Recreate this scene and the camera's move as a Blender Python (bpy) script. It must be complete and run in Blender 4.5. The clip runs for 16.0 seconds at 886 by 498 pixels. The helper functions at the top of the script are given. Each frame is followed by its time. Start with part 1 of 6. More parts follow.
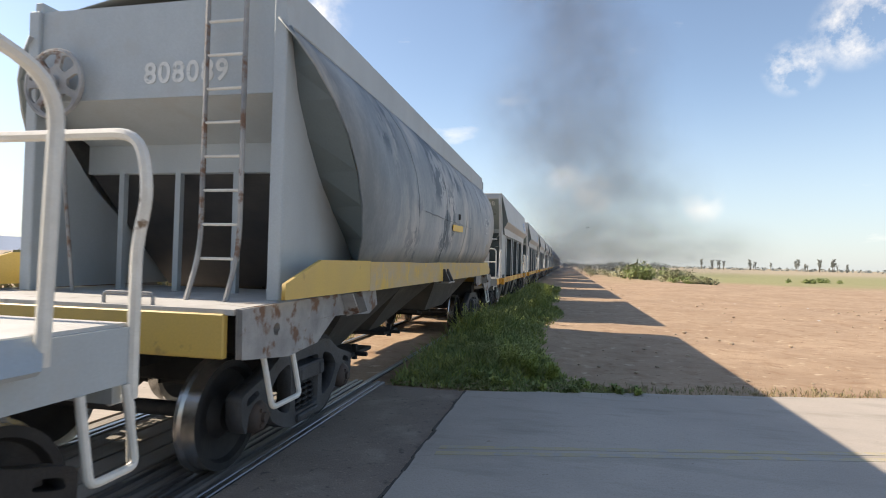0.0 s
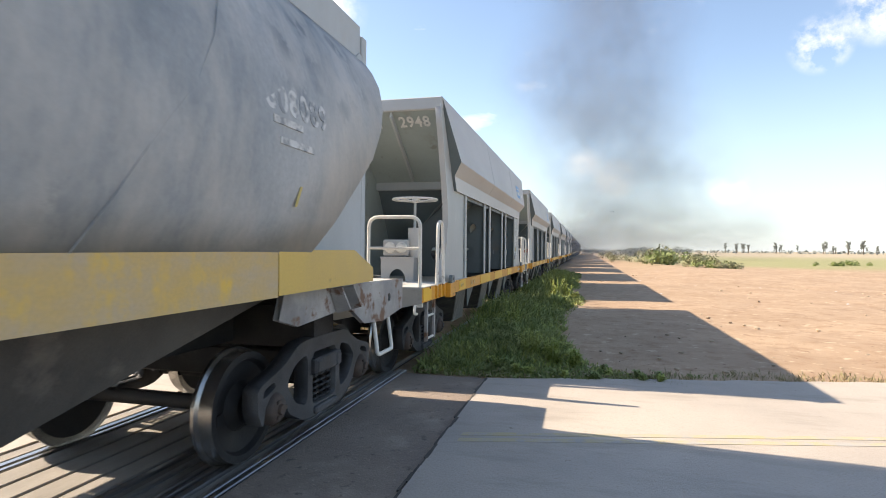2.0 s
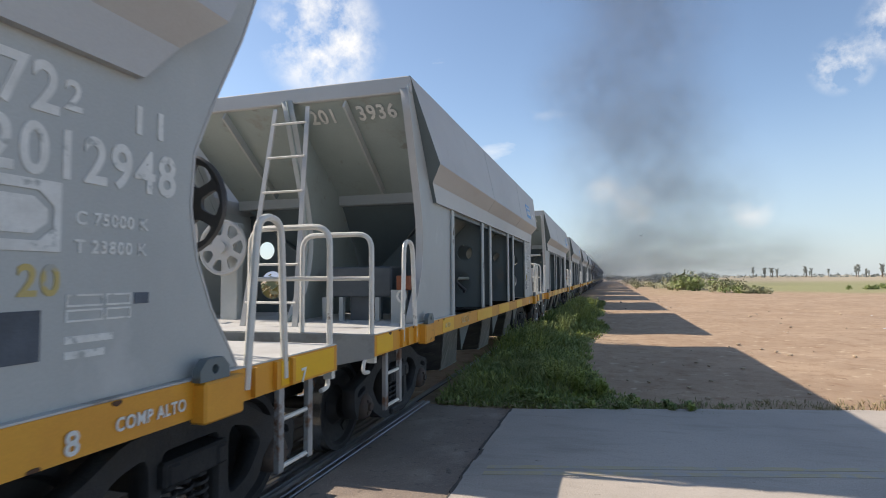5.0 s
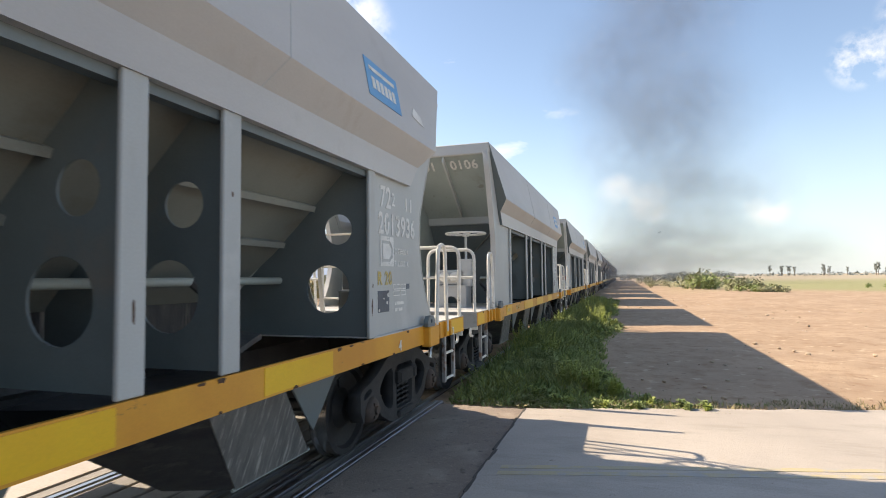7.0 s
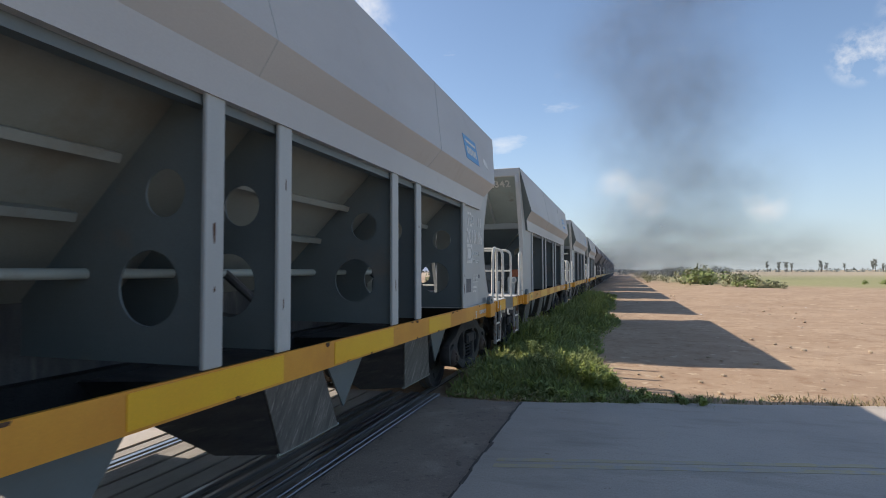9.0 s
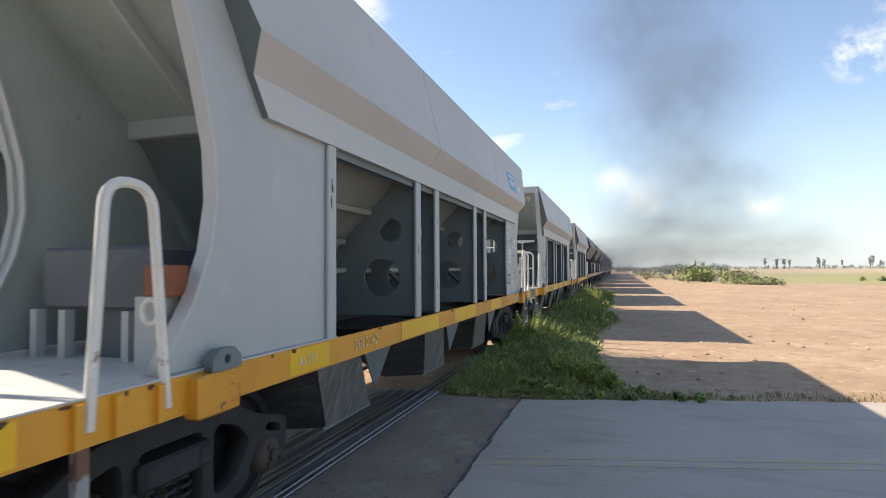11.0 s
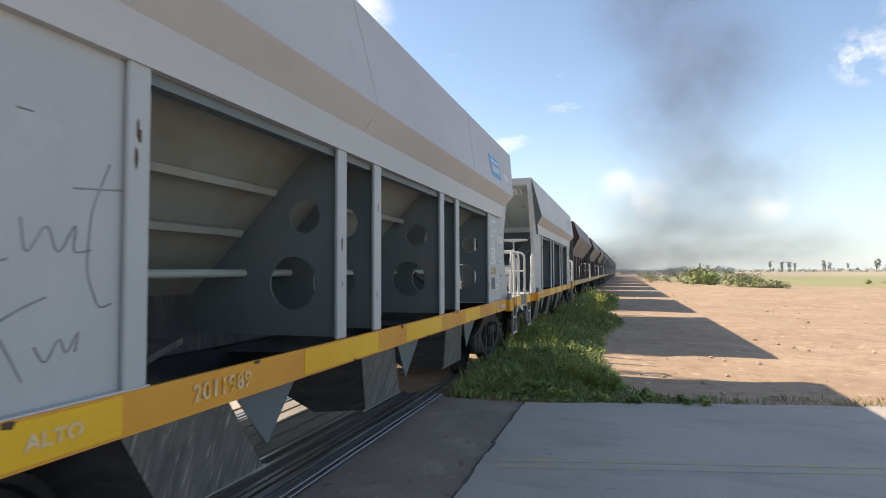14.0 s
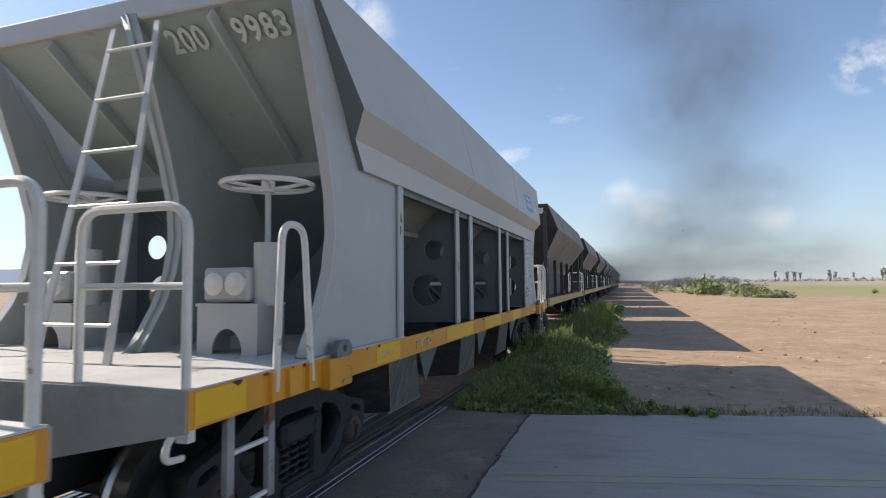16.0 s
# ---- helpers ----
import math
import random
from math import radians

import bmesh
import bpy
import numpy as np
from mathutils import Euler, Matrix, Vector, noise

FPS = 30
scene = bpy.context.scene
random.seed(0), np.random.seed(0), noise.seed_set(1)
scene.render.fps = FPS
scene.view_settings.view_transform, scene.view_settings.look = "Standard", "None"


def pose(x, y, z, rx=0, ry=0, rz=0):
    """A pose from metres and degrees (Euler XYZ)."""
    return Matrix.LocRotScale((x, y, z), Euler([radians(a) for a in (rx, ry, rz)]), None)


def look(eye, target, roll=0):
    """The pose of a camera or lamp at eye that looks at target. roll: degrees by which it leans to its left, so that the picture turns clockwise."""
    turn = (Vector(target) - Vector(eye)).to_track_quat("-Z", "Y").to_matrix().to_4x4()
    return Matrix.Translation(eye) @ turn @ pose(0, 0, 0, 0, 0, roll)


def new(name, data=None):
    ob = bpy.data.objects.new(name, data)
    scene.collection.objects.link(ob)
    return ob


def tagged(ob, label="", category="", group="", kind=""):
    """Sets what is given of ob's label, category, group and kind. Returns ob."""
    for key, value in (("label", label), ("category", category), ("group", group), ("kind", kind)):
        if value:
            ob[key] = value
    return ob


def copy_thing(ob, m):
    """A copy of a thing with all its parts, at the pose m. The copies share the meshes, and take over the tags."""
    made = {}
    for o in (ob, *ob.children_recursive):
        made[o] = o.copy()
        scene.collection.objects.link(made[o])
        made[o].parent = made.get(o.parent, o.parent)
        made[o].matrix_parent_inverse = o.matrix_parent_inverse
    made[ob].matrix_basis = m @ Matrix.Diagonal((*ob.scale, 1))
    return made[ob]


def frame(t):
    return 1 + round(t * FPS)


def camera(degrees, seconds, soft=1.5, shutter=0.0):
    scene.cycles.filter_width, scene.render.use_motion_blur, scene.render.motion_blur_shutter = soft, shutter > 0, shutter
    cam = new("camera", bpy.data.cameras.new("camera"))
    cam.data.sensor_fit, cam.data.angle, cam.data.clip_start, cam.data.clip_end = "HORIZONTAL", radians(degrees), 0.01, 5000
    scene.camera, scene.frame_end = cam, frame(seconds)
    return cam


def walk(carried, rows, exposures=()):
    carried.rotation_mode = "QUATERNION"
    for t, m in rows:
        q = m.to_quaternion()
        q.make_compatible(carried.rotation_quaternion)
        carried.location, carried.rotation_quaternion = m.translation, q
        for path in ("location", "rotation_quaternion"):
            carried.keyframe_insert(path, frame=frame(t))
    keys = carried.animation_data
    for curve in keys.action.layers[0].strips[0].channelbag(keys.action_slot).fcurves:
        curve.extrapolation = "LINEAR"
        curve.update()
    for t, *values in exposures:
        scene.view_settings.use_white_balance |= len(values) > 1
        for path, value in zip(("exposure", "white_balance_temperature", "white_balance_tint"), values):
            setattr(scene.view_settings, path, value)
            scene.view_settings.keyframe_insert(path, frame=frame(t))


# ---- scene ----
cam = camera(76.79, 16.0, 0.95, 0.1)
EYE = (3.62, 0.0, 1.75)
# seconds, heading to the left of the track, tilt up, lean to the right (degrees)
LOOKS = [(0.0, 12.38, 1.2, -1.43), (0.5, 12.47, 1.18, -0.7), (1.0, 15.32, 0.96, -0.17), (1.5, 15.63, 0.11, -0.42), (2.0, 14.34, -0.04, -0.52), (2.5, 13.9, 0.76, -0.88), (3.0, 14.28, 1.09, -0.72), (5.5, 16.94, 3.12, 0.3), (6.0, 17.33, 2.74, 0.28), (6.5, 17.78, 2.75, 0.79), (7.0, 17.81, 2.94, 0.66), (7.5, 17.9, 2.92, 0.56), (8.0, 17.77, 2.43, 0.29), (10.5, 17.55, 2.17, 0.19), (11.0, 17.47, 2.05, 0.36), (11.5, 17.58, 1.84, 0.38), (12.0, 17.46, 1.99, 0.44), (12.5, 17.93, 2.18, 0.6), (13.0, 17.23, 2.01, 0.33), (13.5, 17.79, 2.34, 0.18), (14.0, 17.86, 2.27, 0.22), (14.5, 17.46, 2.19, 0.37), (15.0, 17.64, 2.5, 0.55), (15.5, 17.91, 2.92, 0.56), (16.0, 18.21, 3.5, 0.59)]


def aim(yaw, tilt, lean):
    y, p = radians(yaw), radians(tilt)
    way = Vector((-math.sin(y) * math.cos(p), math.cos(y) * math.cos(p), math.sin(p)))
    return look(EYE, Vector(EYE) + way, -lean)


# the clip's camera brightens and darkens as pale wagons pass: seconds, stops
STOPS = [(0.0, 0.50, 7450, 12), (0.5, 0.78, 7600, 12), (1.0, 0.85, 7650, 12), (2.0, 0.92, 7550, 12), (2.5, 0.92, 7650, 12), (3.0, 0.72, 7450, 12), (5.5, 0.27, 6900, 11), (6.0, 0.7, 7450, 12), (7.0, 0.77, 7650, 12),
         (7.5, 0.72, 7600, 12), (8.0, 0.17, 6750, 11), (10.5, 0.45, 7100, 11), (11.0, 0.75, 7350, 12), (12.5, 0.77, 7550, 12), (13.0, 0.7, 7200, 12), (13.5, 0.45, 6950, 11), (14.0, 0.72, 7400, 12), (15.5, 0.77, 7550, 12), (16.0, 0.23, 6800, 11)]
walk(cam, [(t, aim(y, p, r)) for t, y, p, r in LOOKS], STOPS)
# metres that the train has run, by seconds
RUN = [(0, -0.0), (1, 4.97), (2, 9.97), (3, 14.99), (5.3, 26.5), (6.5, 32.29), (7.5, 37.2), (8, 39.7), (10.5, 51.93), (12, 59.25), (13, 64.1), (14.5, 71.55), (15.5, 76.46), (16, 78.94)]

# ---- world, sun ----
SUN_X, SUN_Y = -1.25, 0.10          # the way to the sun for each metre up
sun_way = Vector((SUN_X, SUN_Y, 1.0)).normalized()
world = bpy.data.worlds.new("sky")
scene.world = world
world.use_nodes = True
wn, wl = world.node_tree.nodes, world.node_tree.links
wn.clear()
w_out = wn.new("ShaderNodeOutputWorld")
w_bg = wn.new("ShaderNodeBackground")
w_sky = wn.new("ShaderNodeTexSky")
w_sky.sky_type = "NISHITA"
w_sky.sun_disc = False
w_sky.sun_elevation = math.asin(sun_way.z)
w_sky.sun_rotation = math.atan2(sun_way.x, sun_way.y)
w_sky.altitude, w_sky.air_density, w_sky.dust_density, w_sky.ozone_density = 600, 1.0, 0.6, 2.0
w_bg.inputs["Strength"].default_value = 0.15
# broken white clouds, thicker towards the horizon
w_tc = wn.new("ShaderNodeTexCoord")
w_map = wn.new("ShaderNodeMapping")
w_map.inputs["Scale"].default_value = (2.2, 2.2, 6.5)
w_map.inputs["Location"].default_value = (0.35, 1.7, 0.2)
w_no = wn.new("ShaderNodeTexNoise")
w_no.inputs["Scale"].default_value, w_no.inputs["Detail"].default_value, w_no.inputs["Roughness"].default_value = 1.7, 9, 0.58
w_ra = wn.new("ShaderNodeValToRGB")
w_ra.color_ramp.elements[0].position, w_ra.color_ramp.elements[1].position = 0.66, 0.84
w_mix = wn.new("ShaderNodeMixRGB")
w_mix.inputs["Color2"].default_value = (6.0, 6.1, 6.2, 1)
# single cumulus clouds: the way to each and its half width in degrees
CLOUDS = [((-0.444, 0.805, 0.394), 6.5), ((0.32, 0.901, 0.295), 2.6), ((0.385, 0.864, 0.335), 3.6), ((-0.005, 0.991, 0.140), 2.3), ((0.045, 0.992, 0.120), 2.3), ((0.215, 0.972, 0.105), 2.2)]
w_n2 = wn.new("ShaderNodeTexNoise")
w_n2.inputs["Scale"].default_value, w_n2.inputs["Detail"].default_value, w_n2.inputs["Roughness"].default_value = 14.0, 8, 0.62
w_puff = wn.new("ShaderNodeMapRange")
w_puff.inputs["From Min"].default_value, w_puff.inputs["From Max"].default_value = 0.42, 0.66
wl.new(w_tc.outputs["Generated"], w_n2.inputs["Vector"])
wl.new(w_n2.outputs["Fac"], w_puff.inputs["Value"])
w_fac = wn.new("ShaderNodeMath")
w_fac.operation = "MULTIPLY"
w_fac.inputs[1].default_value = 0.85
w_low = 0.55                        # the low clouds stand behind haze
wl.new(w_tc.outputs["Generated"], w_map.inputs["Vector"])
wl.new(w_map.outputs["Vector"], w_no.inputs["Vector"])
wl.new(w_no.outputs["Fac"], w_ra.inputs["Fac"])
wl.new(w_ra.outputs["Color"], w_fac.inputs[0])
w_sum = w_fac.outputs[0]
for way, wide in (CLOUDS):
    dot, reach, cut, add = wn.new("ShaderNodeVectorMath"), wn.new("ShaderNodeMapRange"), wn.new("ShaderNodeMath"), wn.new("ShaderNodeMath")
    dot.operation, cut.operation, add.operation, add.use_clamp = "DOT_PRODUCT", "MULTIPLY", "ADD", True
    dot.inputs[1].default_value = Vector(way).normalized()
    reach.interpolation_type = "SMOOTHSTEP"
    reach.inputs["From Min"].default_value, reach.inputs["From Max"].default_value = math.cos(radians(wide)), math.cos(radians(wide * 0.15))
    reach.inputs["To Max"].default_value = w_low if way[2] < 0.2 else 1.0
    wl.new(w_tc.outputs["Generated"], dot.inputs[0])
    wl.new(dot.outputs["Value"], reach.inputs["Value"])
    wl.new(reach.outputs[0], cut.inputs[0])
    wl.new(w_puff.outputs[0], cut.inputs[1])
    wl.new(w_sum, add.inputs[0])
    wl.new(cut.outputs[0], add.inputs[1])
    w_sum = add.outputs[0]
wl.new(w_sum, w_mix.inputs["Fac"])
# pale haze low over the horizon
w_sep = wn.new("ShaderNodeSeparateXYZ")
w_hz = wn.new("ShaderNodeMapRange")
w_hz.interpolation_type = "SMOOTHSTEP"
w_hz.inputs["From Min"].default_value, w_hz.inputs["From Max"].default_value = 0.30, -0.05
w_hz.inputs["To Max"].default_value = 0.75
w_hm = wn.new("ShaderNodeMixRGB")
w_hm.inputs["Color2"].default_value = (2.7, 3.45, 4.4, 1)
wl.new(w_tc.outputs["Generated"], w_sep.inputs[0])
wl.new(w_sep.outputs["Z"], w_hz.inputs["Value"])
wl.new(w_hz.outputs[0], w_hm.inputs["Fac"])
wl.new(w_sky.outputs["Color"], w_hm.inputs["Color1"])
wl.new(w_hm.outputs["Color"], w_mix.inputs["Color1"])
wl.new(w_mix.outputs["Color"], w_bg.inputs["Color"])
wl.new(w_bg.outputs["Background"], w_out.inputs["Surface"])

sun = new("sun", bpy.data.lights.new("sun", "SUN"))
sun.data.energy, sun.data.angle, sun.data.color = 4.8, radians(0.55), (1.0, 0.93, 0.84)
sun.matrix_world = look(sun_way * 50, (0, 0, 0))
scene.view_settings.exposure = 0.0


# ---- materials ----
def material(name, base, other=None, rough=0.6, metal=0.0, scale=3.0, stretch=(1, 1, 1), amount=0.5, grain=60.0, bump=0.15,
             dirt=None, dirt_at=(0.55, 0.75), dirt_scale=1.2, dirt_stretch=(1, 1, 1), random_tint=0.0):
    """A worn surface: two colours mixed by coarse noise, fine grain, patches of dirt or rust, a fine relief."""
    m = bpy.data.materials.new(name)
    m.use_nodes = True
    n, l = m.node_tree.nodes, m.node_tree.links
    b = n["Principled BSDF"]
    b.inputs["Roughness"].default_value, b.inputs["Metallic"].default_value = rough, metal
    tc = n.new("ShaderNodeTexCoord")

    def noise_of(sc, st, detail=6.0):
        mp = n.new("ShaderNodeMapping")
        mp.inputs["Scale"].default_value = st
        no = n.new("ShaderNodeTexNoise")
        no.inputs["Scale"].default_value, no.inputs["Detail"].default_value, no.inputs["Roughness"].default_value = sc, detail, 0.62
        l.new(tc.outputs["Object"], mp.inputs["Vector"])
        l.new(mp.outputs["Vector"], no.inputs["Vector"])
        return no.outputs["Fac"]

    def mixed(fac, c1, c2):
        mx = n.new("ShaderNodeMixRGB")
        for sock, v in ((mx.inputs["Fac"], fac), (mx.inputs["Color1"], c1), (mx.inputs["Color2"], c2)):
            if isinstance(v, (tuple, float)):
                sock.default_value = v if isinstance(v, float) else (*v, 1)
            else:
                l.new(v, sock)
        return mx.outputs["Color"]

    def ramp(fac, a, z, top=1.0):
        mr = n.new("ShaderNodeMapRange")
        mr.inputs["From Min"].default_value, mr.inputs["From Max"].default_value, mr.inputs["To Max"].default_value = a, z, top
        l.new(fac, mr.inputs["Value"])
        return mr.outputs["Result"]

    coarse = noise_of(scale, stretch)
    fine = noise_of(grain, (1, 1, 1), 3.0)
    col = mixed(ramp(coarse, 0.35, 0.65), base, other or tuple(c * (1 - amount) for c in base))
    col = mixed(ramp(fine, 0.3, 0.7, 0.22), col, tuple(c * 0.55 for c in base))
    if dirt:
        d = noise_of(dirt_scale, dirt_stretch, 8.0)
        col = mixed(ramp(d, *dirt_at), col, dirt)
    if random_tint:
        oi = n.new("ShaderNodeObjectInfo")
        col = mixed(ramp(oi.outputs["Random"], 0, 1, random_tint), col, tuple(c * 0.5 for c in base))
    l.new(col, b.inputs["Base Color"])
    if bump:
        bu = n.new("ShaderNodeBump")
        bu.inputs["Strength"].default_value, bu.inputs["Distance"].default_value = bump, 0.02
        l.new(fine, bu.inputs["Height"])
        l.new(bu.outputs["Normal"], b.inputs["Normal"])
    return m


M = {}
M["grey"] = material("grey paint", (0.49, 0.51, 0.49), (0.40, 0.42, 0.41), 0.5, 0, 0.7, (1, 1, .5), .2, 90, .05, (0.30, 0.25, 0.19), (.63, .85), 1.1, (1, 1, .35))
M["light"] = material("pale grey paint", (0.56, 0.55, 0.52), (0.46, 0.45, 0.43), 0.45, 0, 0.5, (1, .4, 1.2), .2, 90, .04, (0.33, 0.28, 0.22), (.66, .86), .9, (1, 1, .5))
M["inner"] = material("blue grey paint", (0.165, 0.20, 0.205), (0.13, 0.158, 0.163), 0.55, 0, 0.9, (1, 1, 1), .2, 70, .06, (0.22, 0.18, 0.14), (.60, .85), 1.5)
M["slope"] = material("dusty grey paint", (0.385, 0.435, 0.405), (0.31, 0.355, 0.33), 0.6, 0, 0.8, (1, 1, 1), .2, 70, .06, (0.24, 0.18, 0.12), (.60, .82), 1.8)
# slope paint again, with the shade inside the bays put into the colour
M["bay"] = material("bay sheet grey darkened for shade", (0.265, 0.28, 0.25), (0.21, 0.225, 0.205), 0.6, 0, 0.8, (1, 1, 1), .2, 70, .06, (0.18, 0.15, 0.11), (.56, .82), 1.8)
M["deck"] = material("worn deck plate", (0.62, 0.61, 0.58), (0.50, 0.48, 0.45), 0.6, 0, 2.0, (1, 1, 1), .2, 60, .2, (0.24, 0.19, 0.15), (.62, .75), 3.0)
M["orange"] = material("orange yellow paint", (0.78, 0.36, 0.035), (0.66, 0.27, 0.03), 0.45, 0, 1.4, (1, 1, 1), .2, 90, .05, (0.09, 0.045, 0.025), (.64, .67), 1.6, (2, 1, 2))
M["yellow"] = material("yellow reflective band", (0.88, 0.52, 0.02), (0.82, 0.44, 0.02), 0.35, 0, 1.4, (1, 1, 1), .2, 90, .03, (0.14, 0.07, 0.03), (.70, .73), 2.3)
M["white"] = material("cream handrail paint", (0.80, 0.77, 0.70), (0.68, 0.65, 0.58), 0.4, 0, 5.0, (1, 1, 1), .2, 90, .05, (0.20, 0.13, 0.08), (.66, .72), 6.0)
M["stencil"] = material("white stencil paint", (0.80, 0.80, 0.76), (0.66, 0.66, 0.62), 0.6, 0, 9.0, (1, 1, 1), .2, 90, .0, (0.40, 0.42, 0.40), (.58, .66), 14.0)
M["dark"] = material("grimy cast steel", (0.018, 0.018, 0.020), (0.04, 0.038, 0.036), 0.65, 0.2, 3.0, (1, 1, 1), .4, 60, .3, (0.08, 0.07, 0.06), (.62, .85), 4.0)
# streaks are scrapes; the base is lightened for light off the road
M["scraped"] = material("scraped steel chute face", (0.12, 0.12, 0.115), (0.22, 0.215, 0.20), 0.5, 0.2, 2.0, (1, 7, 1.2), .4, 60, .15, (0.46, 0.44, 0.40), (.55, .70), 5.0, (1, 9, 1.0))
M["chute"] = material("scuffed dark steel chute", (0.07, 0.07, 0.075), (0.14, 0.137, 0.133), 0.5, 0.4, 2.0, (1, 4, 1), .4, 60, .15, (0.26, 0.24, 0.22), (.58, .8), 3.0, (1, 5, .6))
M["tread"] = material("polished wheel tread", (0.45, 0.44, 0.42), (0.3, 0.29, 0.28), 0.25, 0.9, 6.0, (1, 1, 1), .3, 60, .05)
M["hub"] = material("rusty red axle cap", (0.10, 0.07, 0.055), (0.055, 0.045, 0.04), 0.7, 0.1, 8.0, (1, 1, 1), .4, 60, .2)
M["tank"] = material("dusty blue grey hopper paint", (0.20, 0.235, 0.255), (0.44, 0.46, 0.465), 0.6, 0, 0.8, (1.0, 0.9, .5), .3, 25, .08, (0.56, 0.53, 0.48), (.48, .72), 1.2, (.6, 1.0, .45))


def flaked(m, colour, scale, stretch, at, low, high):
    """Dust worn off in sharp-edged flakes within wide patches."""
    n, l = m.node_tree.nodes, m.node_tree.links
    b = n["Principled BSDF"]
    was = b.inputs["Base Color"].links[0].from_socket
    tc, mp, no, wide = n.new("ShaderNodeTexCoord"), n.new("ShaderNodeMapping"), n.new("ShaderNodeTexNoise"), n.new("ShaderNodeTexNoise")
    mp.inputs["Scale"].default_value = stretch
    no.inputs["Scale"].default_value, no.inputs["Detail"].default_value, no.inputs["Roughness"].default_value = scale, 9, 0.7
    wide.inputs["Scale"].default_value, wide.inputs["Detail"].default_value = at, 3
    l.new(tc.outputs["Object"], mp.inputs["Vector"])
    l.new(mp.outputs["Vector"], no.inputs["Vector"])
    l.new(tc.outputs["Object"], wide.inputs["Vector"])
    r1, r2, k, mx = n.new("ShaderNodeMapRange"), n.new("ShaderNodeMapRange"), n.new("ShaderNodeMath"), n.new("ShaderNodeMixRGB")
    r1.inputs["From Min"].default_value, r1.inputs["From Max"].default_value = low, high
    r2.inputs["From Min"].default_value, r2.inputs["From Max"].default_value, r2.inputs["To Max"].default_value = 0.47, 0.60, 0.85
    k.operation = "MULTIPLY"
    l.new(no.outputs["Fac"], r1.inputs["Value"])
    sep, span, both = n.new("ShaderNodeSeparateXYZ"), n.new("ShaderNodeMapRange"), n.new("ShaderNodeMath")
    span.inputs["From Min"].default_value, span.inputs["From Max"].default_value, span.inputs["To Min"].default_value, span.inputs["To Max"].default_value = 7.6, 5.6, -0.10, 0.07
    both.operation = "ADD"
    l.new(tc.outputs["Object"], sep.inputs[0])
    fore, sums = n.new("ShaderNodeMapRange"), n.new("ShaderNodeMath")
    fore.inputs["From Min"].default_value, fore.inputs["From Max"].default_value, fore.inputs["To Min"].default_value, fore.inputs["To Max"].default_value = 3.4, 5.2, -0.16, 0.0
    sums.operation = "ADD"
    l.new(sep.outputs["Y"], span.inputs["Value"])
    l.new(sep.outputs["Y"], fore.inputs["Value"])
    l.new(wide.outputs["Fac"], both.inputs[0])
    l.new(span.outputs[0], both.inputs[1])
    l.new(both.outputs[0], sums.inputs[0])
    l.new(fore.outputs[0], sums.inputs[1])
    l.new(sums.outputs[0], r2.inputs["Value"])
    l.new(r1.outputs[0], k.inputs[0])
    l.new(r2.outputs[0], k.inputs[1])
    l.new(k.outputs[0], mx.inputs["Fac"])
    l.new(was, mx.inputs["Color1"])
    mx.inputs["Color2"].default_value = (*colour, 1)
    l.new(mx.outputs["Color"], b.inputs["Base Color"])


flaked(M["tank"], (0.065, 0.095, 0.12), 3.2, (1, 1, .8), 0.9, 0.47, 0.52)
M["tankend"] = material("blue grey end paint", (0.48, 0.525, 0.535), (0.40, 0.44, 0.455), 0.6, 0, 0.9, (1, 1, .5), .3, 60, .08, (0.40, 0.40, 0.38), (.55, .8), 1.5)
M["fade"] = material("faded yellow band", (0.55, 0.42, 0.25), (0.66, 0.44, 0.14), 0.65, 0, 2.4, (1, 1, 2), .3, 50, .08, (0.72, 0.47, 0.10), (.52, .64), 3.4, (1, 1.2, .8))
M["gold"] = material("yellow end panel", (0.68, 0.46, 0.11), (0.60, 0.41, 0.13), 0.5, 0, 1.5, (1, 1, 1), .3, 60, .05, (0.22, 0.14, 0.07), (.62, .72), 2.5)
M["castgrey"] = material("weathered pale cast frame", (0.42, 0.41, 0.39), (0.20, 0.20, 0.20), 0.6, 0, 2.0, (1, 1, 1), .4, 60, .2, (0.16, 0.085, 0.05), (.55, .62), 4.5)
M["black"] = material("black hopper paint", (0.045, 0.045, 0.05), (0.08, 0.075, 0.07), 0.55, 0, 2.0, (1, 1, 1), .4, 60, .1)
M["pinkgrey"] = material("ore dusted side", (0.30, 0.275, 0.265), (0.20, 0.185, 0.18), 0.65, 0, 0.9, (1, 1, .5), .3, 60, .1, (0.12, 0.10, 0.09), (.6, .8), 1.4)
M["faded"] = material("faded stencil paint", (0.66, 0.67, 0.65), (0.54, 0.55, 0.54), 0.7, 0, 9.0, (1, 1, 1), .2, 90, .0, (0.27, 0.29, 0.30), (.46, .58), 9.0)
M["wornword"] = material("worn pale sill lettering", (0.80, 0.66, 0.42), (0.72, 0.50, 0.22), 0.7, 0, 9.0, (1, 1, 1), .2, 90, .0, (0.72, 0.36, 0.06), (.50, .60), 12.0)
M["chalk"] = material("faded yellow chalk", (0.55, 0.48, 0.22), (0.42, 0.38, 0.24), 0.8, 0, 9.0, (1, 1, 1), .2, 90, .0, (0.30, 0.31, 0.31), (.48, .58), 9.0)
M["spray"] = material("thin grey spray line", (0.17, 0.175, 0.175), (0.29, 0.30, 0.295), 0.6, 0, 5.0, bump=0)
M["chip"] = material("rusted chip", (0.07, 0.04, 0.025), (0.13, 0.06, 0.03), 0.8, 0, 20.0, bump=0)
